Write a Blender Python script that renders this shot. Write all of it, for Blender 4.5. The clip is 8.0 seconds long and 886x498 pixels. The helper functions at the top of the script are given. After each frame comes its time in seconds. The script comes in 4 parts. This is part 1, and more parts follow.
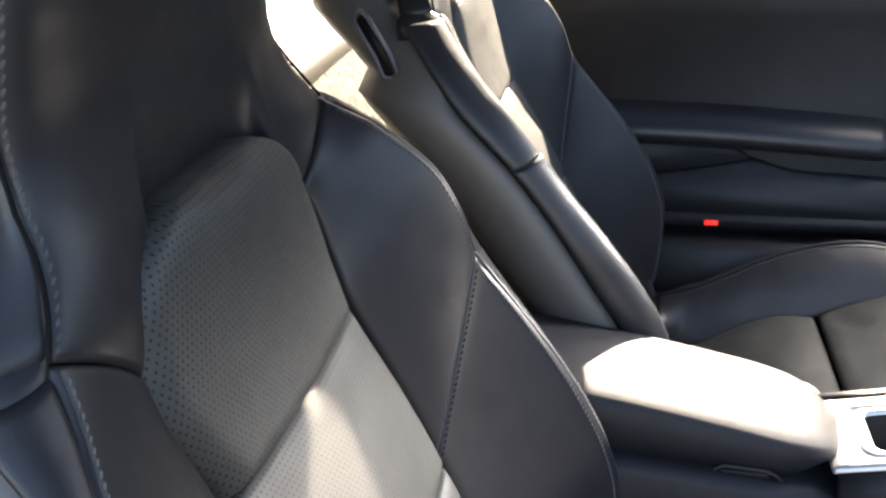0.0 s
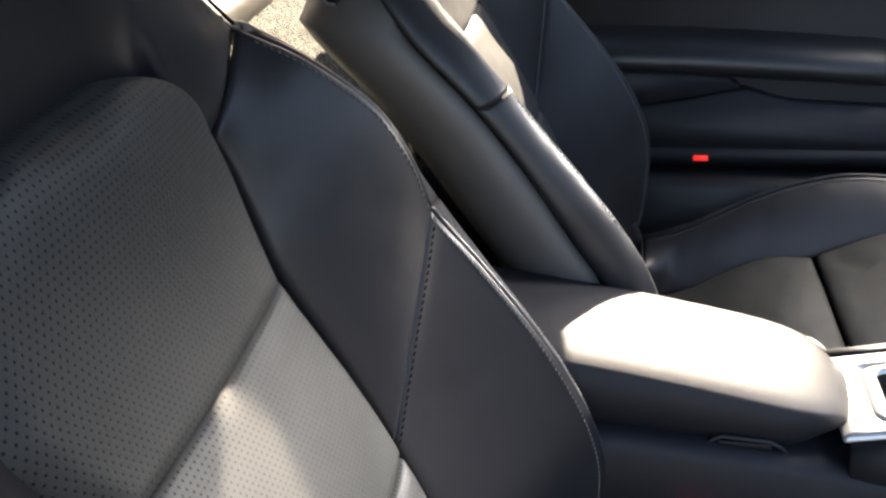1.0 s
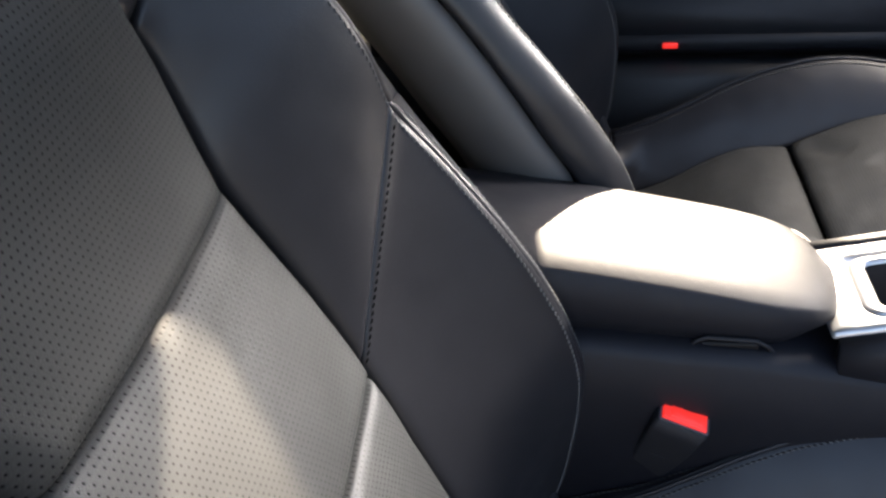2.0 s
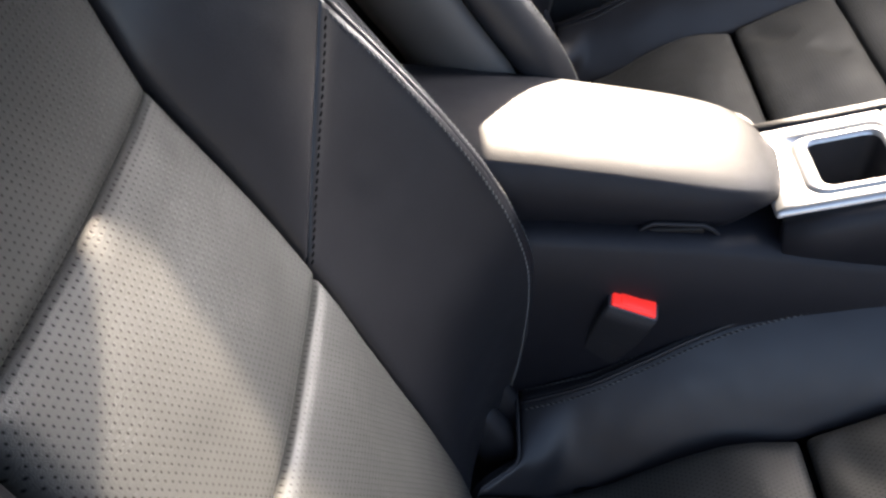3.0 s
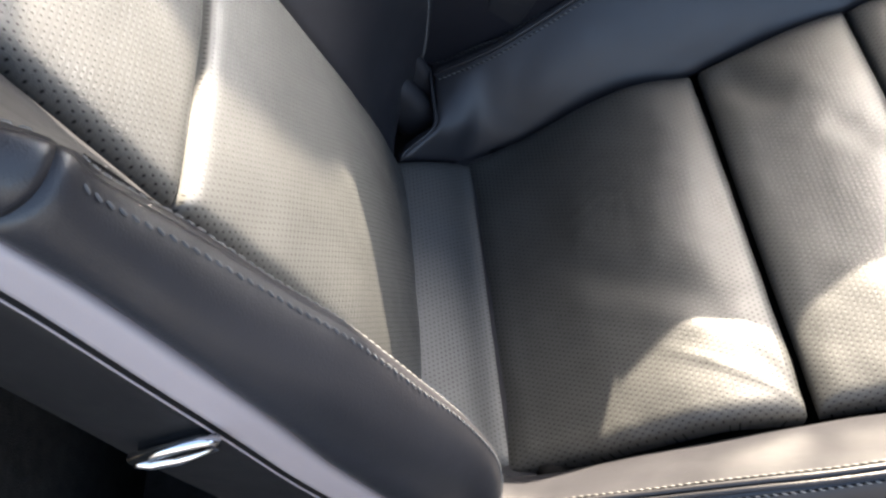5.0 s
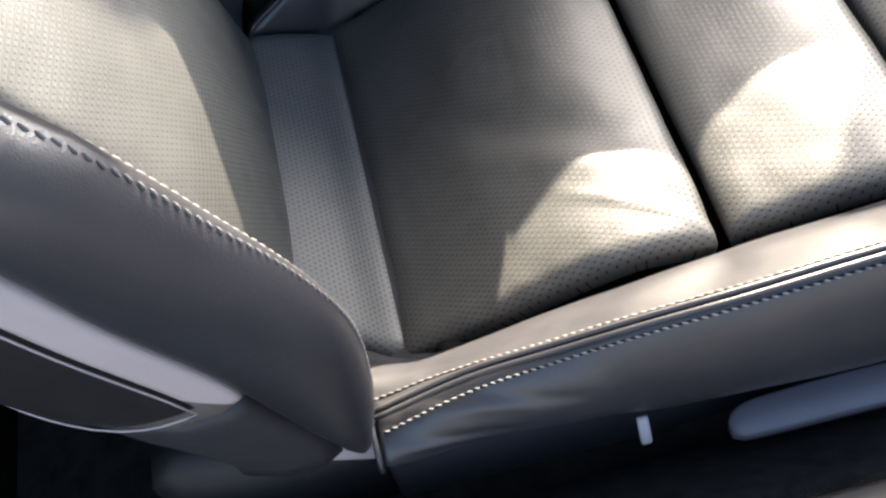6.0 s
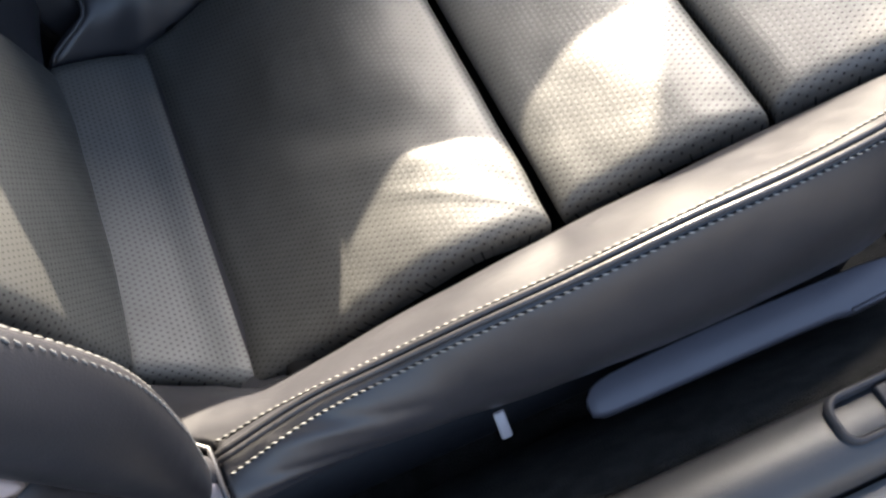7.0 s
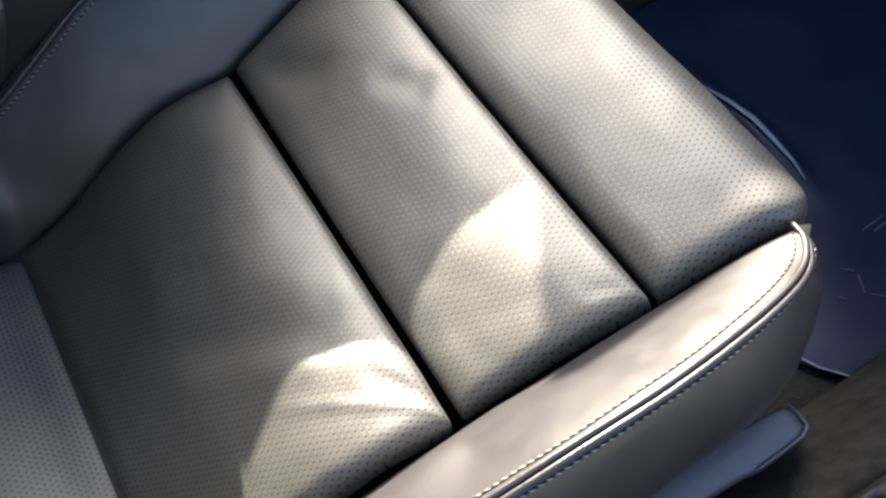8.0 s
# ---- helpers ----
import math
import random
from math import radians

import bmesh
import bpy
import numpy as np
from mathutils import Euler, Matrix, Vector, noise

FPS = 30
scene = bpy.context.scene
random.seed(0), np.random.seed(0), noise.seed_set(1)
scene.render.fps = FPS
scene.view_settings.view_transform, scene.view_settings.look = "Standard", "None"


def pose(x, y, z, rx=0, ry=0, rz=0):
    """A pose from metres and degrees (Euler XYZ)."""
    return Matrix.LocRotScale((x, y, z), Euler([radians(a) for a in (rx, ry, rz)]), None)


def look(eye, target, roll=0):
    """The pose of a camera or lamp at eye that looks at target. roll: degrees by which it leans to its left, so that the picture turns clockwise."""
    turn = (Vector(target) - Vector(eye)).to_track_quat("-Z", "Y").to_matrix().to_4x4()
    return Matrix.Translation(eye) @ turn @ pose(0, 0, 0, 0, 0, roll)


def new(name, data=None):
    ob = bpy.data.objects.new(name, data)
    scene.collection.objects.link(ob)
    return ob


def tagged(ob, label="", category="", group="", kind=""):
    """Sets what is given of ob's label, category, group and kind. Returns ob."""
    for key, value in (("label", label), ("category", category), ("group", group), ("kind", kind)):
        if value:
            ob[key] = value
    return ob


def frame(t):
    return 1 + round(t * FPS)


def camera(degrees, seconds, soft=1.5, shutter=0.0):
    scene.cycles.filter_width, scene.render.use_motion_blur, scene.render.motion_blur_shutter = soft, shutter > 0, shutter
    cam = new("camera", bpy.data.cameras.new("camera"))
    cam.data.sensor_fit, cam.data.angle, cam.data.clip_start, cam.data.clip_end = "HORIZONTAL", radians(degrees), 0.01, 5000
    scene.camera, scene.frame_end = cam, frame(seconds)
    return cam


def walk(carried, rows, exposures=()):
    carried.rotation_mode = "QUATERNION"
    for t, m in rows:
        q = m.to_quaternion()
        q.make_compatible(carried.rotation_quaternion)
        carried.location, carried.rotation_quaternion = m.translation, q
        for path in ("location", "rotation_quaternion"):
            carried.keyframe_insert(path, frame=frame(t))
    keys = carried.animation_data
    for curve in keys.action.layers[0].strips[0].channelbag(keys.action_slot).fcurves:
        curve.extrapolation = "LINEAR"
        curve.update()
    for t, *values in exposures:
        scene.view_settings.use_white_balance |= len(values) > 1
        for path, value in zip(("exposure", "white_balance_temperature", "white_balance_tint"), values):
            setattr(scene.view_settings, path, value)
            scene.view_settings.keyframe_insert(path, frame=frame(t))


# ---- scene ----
from mathutils import bvhtree

EXPO = 3.0
cam = camera(52.8, 8.0, 2.5)
PATH = [
    (0, (-0.035, -0.491, 0.871), (-0.408, 1.277, 0.013), -2.0),
    (0.5, (-0.012, -0.451, 0.856), (-0.38, 1.294, -0.049), -2.6),
    (1, (-0.031, -0.375, 0.831), (-0.367, 1.334, -0.153), -3.3),
    (1.5, (-0.044, -0.329, 0.811), (-0.343, 1.329, -0.266), -3.6),
    (3, (-0.039, -0.319, 0.78), (-0.178, 1.168, -0.55), -4.9),
    (3.5, (-0.034, -0.354, 0.772), (-0.151, 1.067, -0.631), -4.6),
    (4, (-0.045, -0.393, 0.76), (-0.136, 0.926, -0.741), -5.0),
    (4.5, (-0.041, -0.43, 0.748), (-0.103, 0.803, -0.826), -6.2),
    (4.7, (-0.035, -0.44, 0.745), (-0.085, 0.762, -0.853), -6.8),
    (5.8, (0.009, -0.451, 0.634), (0.057, 0.601, -1.066), -10.2),
    (6, (0.019, -0.451, 0.618), (0.095, 0.569, -1.101), -10.4),
    (6.5, (0.048, -0.452, 0.594), (0.196, 0.509, -1.154), -10.5),
    (7, (0.084, -0.44, 0.602), (0.312, 0.482, -1.158), -10.4),
    (7.5, (0.123, -0.407, 0.617), (0.449, 0.494, -1.138), -10.1),
    (8, (0.146, -0.374, 0.642), (0.58, 0.573, -1.065), -7.5),
]
walk(cam, [(t, look(eye, target, roll)) for t, eye, target, roll in PATH], [(0, EXPO + 0.57, 7500, 14), (0.5, EXPO + 0.3, 7500, 14), (1.5, EXPO + 0.15, 7400, 14), (3, EXPO + 0.08, 7400, 16), (4.5, EXPO + 0.5, 7400, 14), (6, EXPO + 0.73, 7300, 13), (8, EXPO + 0.57, 7300, 13)])

# sun stands over the far side of the car, a little ahead; sky through the glass and the open near door
SUN = Vector((0.25, 1.0, 0.52)).normalized()
world = bpy.data.worlds.new("sky")
scene.world = world
world.use_nodes = True
wn = world.node_tree.nodes
sky = wn.new("ShaderNodeTexSky")
sky.sky_type = "NISHITA"
sky.sun_disc = False
sky.sun_elevation = math.asin(SUN.z)
sky.sun_rotation = math.atan2(SUN.x, SUN.y)
wn["Background"].inputs["Strength"].default_value = 0.09
world.node_tree.links.new(sky.outputs[0], wn["Background"].inputs["Color"])
sun = new("sun", bpy.data.lights.new("sun", "SUN"))
sun.data.energy = 5.0
sun.data.angle = radians(0.53)
sun.data.color = (1.0, 0.93, 0.8)
sun.matrix_world = look(SUN * 6, (0, 0, 0))

# added fill lamp for the sky's light in the windscreen opening, on the near cushion
screen = new("windscreen_light", bpy.data.lights.new("windscreen_light", "AREA"))
screen.data.shape, screen.data.size, screen.data.size_y = "RECTANGLE", 0.3, 0.45
screen.data.energy = 0.22
screen.data.spread = radians(24)
screen.data.color = (1.0, 0.97, 0.92)
screen.matrix_world = look((0.68, 0.4, 0.97), (0.33, -0.08, 0.1))
# a second fill in its far half, over the far seat
far_screen = new("windscreen_far_light", bpy.data.lights.new("windscreen_far_light", "AREA"))
far_screen.data.shape, far_screen.data.size, far_screen.data.size_y = "RECTANGLE", 0.4, 0.28
far_screen.data.energy = 0.24
far_screen.data.spread = radians(45)
far_screen.data.color = (1.0, 0.97, 0.92)
far_screen.matrix_world = look((0.72, 0.86, 0.96), (0.36, 0.66, 0.12))
# and a third low over the dashboard, added to brighten the backrests
low_screen = new("windscreen_base_light", bpy.data.lights.new("windscreen_base_light", "AREA"))
low_screen.data.shape, low_screen.data.size, low_screen.data.size_y = "RECTANGLE", 0.75, 0.16
low_screen.data.energy = 0.37
low_screen.data.spread = radians(26)
low_screen.data.color = (0.93, 0.96, 1.0)
low_screen.matrix_world = look((0.95, 0.66, 0.74), (-0.13, 0.0, 0.32))


# ---- materials ----
def nodes_of(name):
    mat = bpy.data.materials.new(name)
    mat.use_nodes = True
    return mat, mat.node_tree.nodes, mat.node_tree.links, mat.node_tree.nodes["Principled BSDF"]


def noise_node(n, l, scale, detail=3.0, vector=None, rough=0.55):
    t = n.new("ShaderNodeTexNoise")
    t.inputs["Scale"].default_value, t.inputs["Detail"].default_value = scale, detail
    t.inputs["Roughness"].default_value = rough
    if vector:
        l.new(vector, t.inputs["Vector"])
    return t


def ramp(n, l, source, low, high, p0=0.3, p1=0.7):
    r = n.new("ShaderNodeValToRGB")
    r.color_ramp.elements[0].position, r.color_ramp.elements[1].position = p0, p1
    r.color_ramp.elements[0].color, r.color_ramp.elements[1].color = (*low, 1), (*high, 1)
    l.new(source, r.inputs[0])
    return r.outputs["Color"]


def calc(n, l, op, a, b=None, c=None):
    m = n.new("ShaderNodeMath")
    m.operation = op
    for i, v in enumerate((a, b, c)):
        if v is None:
            continue
        if isinstance(v, (int, float)):
            m.inputs[i].default_value = v
        else:
            l.new(v, m.inputs[i])
    return m.outputs[0]


def bump(n, l, p, height, strength, distance, before=None):
    b = n.new("ShaderNodeBump")
    b.inputs["Strength"].default_value, b.inputs["Distance"].default_value = strength, distance
    l.new(height, b.inputs["Height"])
    if before:
        l.new(before, b.inputs["Normal"])
    l.new(b.outputs[0], p.inputs["Normal"])
    return b.outputs[0]


def grained(name, low, high, rough, grain=900.0, depth=0.0004, large=9.0, spec=0.5, metal=0.0, rough_span=0.1, perforated=None, strength=0.5):
    """A surface with fine grain and large soft variation; perforated: (pitch, row pitch, radius) of holes in metres on the UV map."""
    mat, n, l, p = nodes_of(name)
    co = n.new("ShaderNodeTexCoord")
    big = noise_node(n, l, large, 4.0, co.outputs["Object"])
    color = ramp(n, l, big.outputs["Fac"], low, high)
    r = n.new("ShaderNodeMapRange")
    r.inputs["To Min"].default_value, r.inputs["To Max"].default_value = rough - rough_span, rough + rough_span
    mid = noise_node(n, l, large * 6, 3.0, co.outputs["Object"])
    l.new(mid.outputs["Fac"], r.inputs["Value"])
    l.new(r.outputs[0], p.inputs["Roughness"])
    p.inputs["Specular IOR Level"].default_value, p.inputs["Metallic"].default_value = spec, metal
    v = n.new("ShaderNodeTexVoronoi")
    v.inputs["Scale"].default_value = grain
    l.new(co.outputs["Object"], v.inputs["Vector"])
    soft = noise_node(n, l, 45.0, 3.0, co.outputs["Object"])
    nb = bump(n, l, p, soft.outputs["Fac"], 0.14, 0.0014)
    nb = bump(n, l, p, v.outputs["Distance"], strength, depth, nb)
    if perforated:
        px, py, rad = perforated
        uv = n.new("ShaderNodeSeparateXYZ")
        l.new(n.new("ShaderNodeUVMap").outputs[0], uv.inputs[0])
        vv = calc(n, l, "DIVIDE", uv.outputs[1], py)
        row = calc(n, l, "FLOORED_MODULO", calc(n, l, "FLOOR", vv), 2.0)
        uu = calc(n, l, "MULTIPLY_ADD", row, 0.5, calc(n, l, "DIVIDE", uv.outputs[0], px))
        fx = calc(n, l, "MULTIPLY", calc(n, l, "SUBTRACT", calc(n, l, "FRACT", uu), 0.5), px)
        fy = calc(n, l, "MULTIPLY", calc(n, l, "SUBTRACT", calc(n, l, "FRACT", vv), 0.5), py)
        fy = calc(n, l, "MULTIPLY", fy, 0.6)
        dist = calc(n, l, "SQRT", calc(n, l, "ADD", calc(n, l, "MULTIPLY", fx, fx), calc(n, l, "MULTIPLY", fy, fy)))
        hole = n.new("ShaderNodeMapRange")
        hole.inputs["From Min"].default_value, hole.inputs["From Max"].default_value = rad * 0.45, rad * 1.5
        l.new(dist, hole.inputs["Value"])
        mix = n.new("ShaderNodeMix")
        mix.data_type = "RGBA"
        mix.inputs["A"].default_value = (0.01, 0.01, 0.01, 1)
        l.new(hole.outputs[0], mix.inputs["Factor"])
        l.new(color, mix.inputs["B"])
        color = mix.outputs["Result"]
        l.new(calc(n, l, "MULTIPLY", hole.outputs[0], spec), p.inputs["Specular IOR Level"])
        dip = n.new("ShaderNodeMapRange")
        dip.inputs["From Min"].default_value, dip.inputs["From Max"].default_value = rad * 0.6, rad * 2.6
        dip.interpolation_type = "SMOOTHSTEP"
        l.new(dist, dip.inputs["Value"])
        nb = bump(n, l, p, dip.outputs[0], 0.17, 0.0003, nb)
        rib = calc(n, l, "SINE", calc(n, l, "MULTIPLY", vv, 2 * math.pi))
        bump(n, l, p, rib, 0.12, 0.0003, nb)
    l.new(color, p.inputs["Base Color"])
    return mat


def plain(name, color, rough, metal=0.0, spec=0.5, emission=0.0):
    mat, n, l, p = nodes_of(name)
    co = n.new("ShaderNodeTexCoord")
    t = noise_node(n, l, 30.0, 3.0, co.outputs["Object"])
    l.new(ramp(n, l, t.outputs["Fac"], [c * 0.85 for c in color], color), p.inputs["Base Color"])
    p.inputs["Roughness"].default_value, p.inputs["Metallic"].default_value = rough, metal
    p.inputs["Specular IOR Level"].default_value = spec
    if emission:
        p.inputs["Emission Color"].default_value, p.inputs["Emission Strength"].default_value = (*color, 1), emission
    return mat


LEATHER = grained("black leather", (0.0143, 0.0142, 0.0166), (0.0196, 0.0194, 0.0224), 0.36, 1100, 0.00025, spec=0.38, strength=0.34)
PERFORATED = grained("perforated leather", (0.0285, 0.029, 0.0278), (0.0385, 0.039, 0.0376), 0.5, 1100, 0.00025, spec=0.5, perforated=(0.0046, 0.0042, 0.00052))
VINYL = grained("armrest leather", (0.0082, 0.0085, 0.0118), (0.0115, 0.0118, 0.016), 0.52, 1500, 0.0003, spec=0.3)
SHELL = grained("grey shell plastic", (0.085, 0.08, 0.077), (0.1, 0.095, 0.091), 0.5, 2200, 0.0001)
COVER = grained("pale smooth plastic", (0.06, 0.057, 0.05), (0.075, 0.07, 0.062), 0.42, 2200, 0.0001)
TRIM_PLASTIC = grained("black soft plastic", (0.013, 0.013, 0.016), (0.019, 0.019, 0.022), 0.55, 1500, 0.0002, spec=0.3)
# pale plastic of hinge and tab; on the shell strip a painted brightness
TRIM_AND_LIT_EDGE = grained("pale grey plastic and lit shell edge", (0.265, 0.225, 0.222), (0.305, 0.258, 0.255), 0.42, 2200, 0.0001)
INLAY = grained("dark inlay plastic", (0.007, 0.0068, 0.0072), (0.011, 0.0105, 0.011), 0.5, 2200, 0.0001, spec=0.18)
SILL_PLASTIC = grained("sill plastic", (0.012, 0.0125, 0.0145), (0.017, 0.0175, 0.0195), 0.46, 1400, 0.0002)
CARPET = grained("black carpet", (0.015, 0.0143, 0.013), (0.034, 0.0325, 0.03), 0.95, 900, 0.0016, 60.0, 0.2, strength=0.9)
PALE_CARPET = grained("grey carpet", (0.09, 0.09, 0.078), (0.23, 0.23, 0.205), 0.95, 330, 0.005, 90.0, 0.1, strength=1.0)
LEVER_PLASTIC = grained("grey lever plastic", (0.07, 0.066, 0.078), (0.085, 0.08, 0.094), 0.42, 1500, 0.0001)
SILVER = plain("silver painted trim", (0.55, 0.55, 0.55), 0.32, 0.6)
LIP_AND_GLINT = plain("pale film edge and fold glint", (0.16, 0.18, 0.24), 0.2)
PRINT = plain("faint blue print", (0.035, 0.045, 0.08), 0.5, spec=0.3)
CHROME = plain("chrome", (0.75, 0.75, 0.76), 0.12, 1.0)
THREAD = plain("grey thread", (0.14, 0.14, 0.137), 0.8, spec=0.2)
EDGE_THREAD = plain("mid grey thread", (0.08, 0.08, 0.08), 0.8, spec=0.2)
# faint own glow, which brightens the buckle button though it is no lamp
RED = plain("faintly glowing red plastic", (0.75, 0.03, 0.025), 0.35, emission=0.12)
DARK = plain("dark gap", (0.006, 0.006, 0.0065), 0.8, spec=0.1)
FILM = grained("blue protective film", (0.005, 0.0085, 0.024), (0.008, 0.013, 0.031), 0.4, 700, 0.0001, 12.0, spec=0.25)
HEADLINER = grained("headliner cloth", (0.05, 0.05, 0.052), (0.06, 0.06, 0.062), 0.9, 900, 0.0004)
PAINT = plain("grey body paint", (0.12, 0.12, 0.125), 0.25)
RENDER_COAT = grained("grey wall render", (0.095, 0.1, 0.115), (0.13, 0.137, 0.155), 0.9, 60, 0.004, 4.0)
BRICK = grained("dark brick", (0.09, 0.06, 0.05), (0.16, 0.11, 0.09), 0.9, 9, 0.01, 2.0)
ASPHALT = grained("asphalt", (0.04, 0.04, 0.042), (0.07, 0.07, 0.072), 0.9, 220, 0.004, 3.0)


# ---- mesh helpers ----
def tab(x, rows):
    """A smooth curve through rows of (x, value or values), held straight beyond its ends."""
    xs = [r[0] for r in rows]
    vs = [np.array(r[1:], float) for r in rows]
    if x <= xs[0]:
        return vs[0]
    if x >= xs[-1]:
        return vs[-1]
    i = max(k for k in range(len(xs) - 1) if xs[k] <= x)
    h = xs[i + 1] - xs[i]
    t = (x - xs[i]) / h

    def slope(k):
        if k == 0 or k == len(xs) - 1:
            a, b = (0, 1) if k == 0 else (k - 1, k)
        else:
            a, b = k - 1, k + 1
        return (vs[b] - vs[a]) / (xs[b] - xs[a])

    m0, m1 = slope(i) * h, slope(i + 1) * h
    return (2 * t**3 - 3 * t**2 + 1) * vs[i] + (t**3 - 2 * t**2 + t) * m0 + (-2 * t**3 + 3 * t**2) * vs[i + 1] + (t**3 - t**2) * m1


def link_mesh(name, bm, material, parent=None, label="", smooth=True):
    me = bpy.data.meshes.new(name)
    bmesh.ops.recalc_face_normals(bm, faces=bm.faces[:])
    bm.to_mesh(me)
    bm.free()
    me.materials.append(material)
    if smooth:
        me.shade_smooth()
    ob = new(name, me)
    if parent:
        ob.parent = parent
    return tagged(ob, label) if label else ob


part = link_mesh


def thing(name, label, category, at=(0, 0, 0), group="", kind=""):
    ob = new(name)
    ob.location = at
    ob.empty_display_size = 0.05
    return tagged(ob, label, category, group, kind)


def panel(fn, nu=24, nv=24, sink=(0.006, 0.006, 0.006, 0.006), roll=(0.012, 0.012, 0.012, 0.012), skirt=0.008, puff=0.0, flip=1, wobble=0.0, seed=0.0, axis=None, relief=None):
    """A padded panel over fn(u, v), u and v from 0 to 1. Its rims roll down by sink within roll metres
    (sides: v low, v high, u low, u high), puff swells its middle, a skirt goes down into the seam. UVs in metres."""

    def even(k, n):
        # denser near both rims
        t = k / n
        return 0.5 - 0.5 * math.cos(math.pi * t) if n > 5 else t

    us, vs = [0.5 * (k / nu) + 0.5 * even(k, nu) for k in range(nu + 1)], [0.5 * (k / nv) + 0.5 * even(k, nv) for k in range(nv + 1)]
    P = np.array([[fn(u, v) for u in us] for v in vs], float)
    du, dv = np.gradient(P, axis=1), np.gradient(P, axis=0)
    N = np.cross(du, dv)
    N /= np.linalg.norm(N, axis=2, keepdims=True) + 1e-12
    N *= flip
    if axis:
        N[:] = axis
    su = np.concatenate([np.zeros((nv + 1, 1)), np.cumsum(np.linalg.norm(np.diff(P, axis=1), axis=2), axis=1)], axis=1)
    sv = np.concatenate([np.zeros((1, nu + 1)), np.cumsum(np.linalg.norm(np.diff(P, axis=0), axis=2), axis=0)], axis=0)
    d = [sv, sv[-1:] - sv, su, su[:, -1:] - su]
    H = np.zeros_like(su)
    for k in range(4):
        if sink[k]:
            t = np.clip(d[k] / roll[k], 0, 1)
            H += (sink[k] * (1 - np.sqrt(np.clip(1 - (1 - t) ** 2, 0, 1)))) ** 2.5
    H = -(H ** 0.4)
    U, V = np.meshgrid(us, vs)
    H += puff * (np.sin(math.pi * U) * np.sin(math.pi * V)) ** 0.6
    if relief:
        for i in range(nv + 1):
            for j in range(nu + 1):
                H[i, j] += relief(*P[i, j])
    if wobble:
        for i in range(nv + 1):
            for j in range(nu + 1):
                H[i, j] += wobble * noise.fractal(Vector(P[i, j]) * 14 + Vector((seed, 0, 0)), 1.0, 2.0, 3)
    Q = P + N * H[..., None]
    bm = bmesh.new()
    uvl = bm.loops.layers.uv.new("UVMap")
    vert = [[bm.verts.new(Q[i, j]) for j in range(nu + 1)] for i in range(nv + 1)]
    mid = su[:, nu // 2 : nu // 2 + 1]
    coord = {}
    for i in range(nv + 1):
        for j in range(nu + 1):
            coord[vert[i][j]] = (su[i, j] - mid[i, 0] + 5, sv[i, nu // 2] + 5)
    for i in range(nv):
        for j in range(nu):
            bm.faces.new((vert[i][j], vert[i][j + 1], vert[i + 1][j + 1], vert[i + 1][j]))
    ring = [(0, j) for j in range(nu)] + [(i, nu) for i in range(nv)] + [(nv, j) for j in range(nu, 0, -1)] + [(i, 0) for i in range(nv, 0, -1)]
    low = []
    for i, j in ring:
        q = bm.verts.new(Q[i, j] - N[i, j] * skirt)
        coord[q] = coord[vert[i][j]]
        low.append(q)
    for k in range(len(ring)):
        a, b = ring[k], ring[(k + 1) % len(ring)]
        bm.faces.new((vert[b[0]][b[1]], vert[a[0]][a[1]], low[k], low[(k + 1) % len(ring)]))
    for f in bm.faces:
        for lp in f.loops:
            lp[uvl].uv = coord[lp.vert]
    return bm


def tube(points, radius, sides=8, closed=False, squash=1.0):
    """A round bar along points."""
    bm = bmesh.new()
    pts = [Vector(p) for p in points]
    rings = []
    for k, p in enumerate(pts):
        a = pts[k - 1] if k or closed else p
        b = pts[(k + 1) % len(pts)] if k < len(pts) - 1 or closed else p
        d = (b - a).normalized()
        s = d.cross(Vector((0, 0, 1)))
        s = s.normalized() if s.length > 1e-4 else Vector((1, 0, 0))
        w = s.cross(d)
        r = radius(k / (len(pts) - 1)) if callable(radius) else radius
        rings.append([bm.verts.new(p + s * math.cos(2 * math.pi * i / sides) * r + w * math.sin(2 * math.pi * i / sides) * r * squash) for i in range(sides)])
    for k in range(len(rings) - (0 if closed else 1)):
        r0, r1 = rings[k], rings[(k + 1) % len(rings)]
        for i in range(sides):
            bm.faces.new((r0[i], r0[(i + 1) % sides], r1[(i + 1) % sides], r1[i]))
    if not closed:
        bm.faces.new(rings[0][::-1])
        bm.faces.new(rings[-1])
    return bm


def rounded_box(size, bevel=0.006, segments=3, centre=(0, 0, 0), turn=None, taper=None):
    bm = bmesh.new()
    bmesh.ops.create_cube(bm, size=1.0)
    for v in bm.verts:
        v.co = Vector((v.co.x * size[0], v.co.y * size[1], v.co.z * size[2]))
        if taper and v.co.z > 0:
            v.co.x *= taper[0]
            v.co.y *= taper[1]
    bmesh.ops.bevel(bm, geom=bm.edges[:], offset=bevel, segments=segments, profile=0.5, affect="EDGES")
    if turn is not None:
        bmesh.ops.transform(bm, matrix=turn, verts=bm.verts[:])
    bmesh.ops.translate(bm, vec=centre, verts=bm.verts[:])
    return bm


def loft(sections, closed=False, caps=False):
    """Skin over sections, each a list of points with the same count."""
    bm = bmesh.new()
    rows = [[bm.verts.new(p) for p in s] for s in sections]
    m = len(rows[0])
    for a, b in zip(rows, rows[1:]):
        for i in range(m if closed else m - 1):
            j = (i + 1) % m
            bm.faces.new((a[i], a[j], b[j], b[i]))
    if caps:
        bm.faces.new(rows[0][::-1])
        bm.faces.new(rows[-1])
    return bm


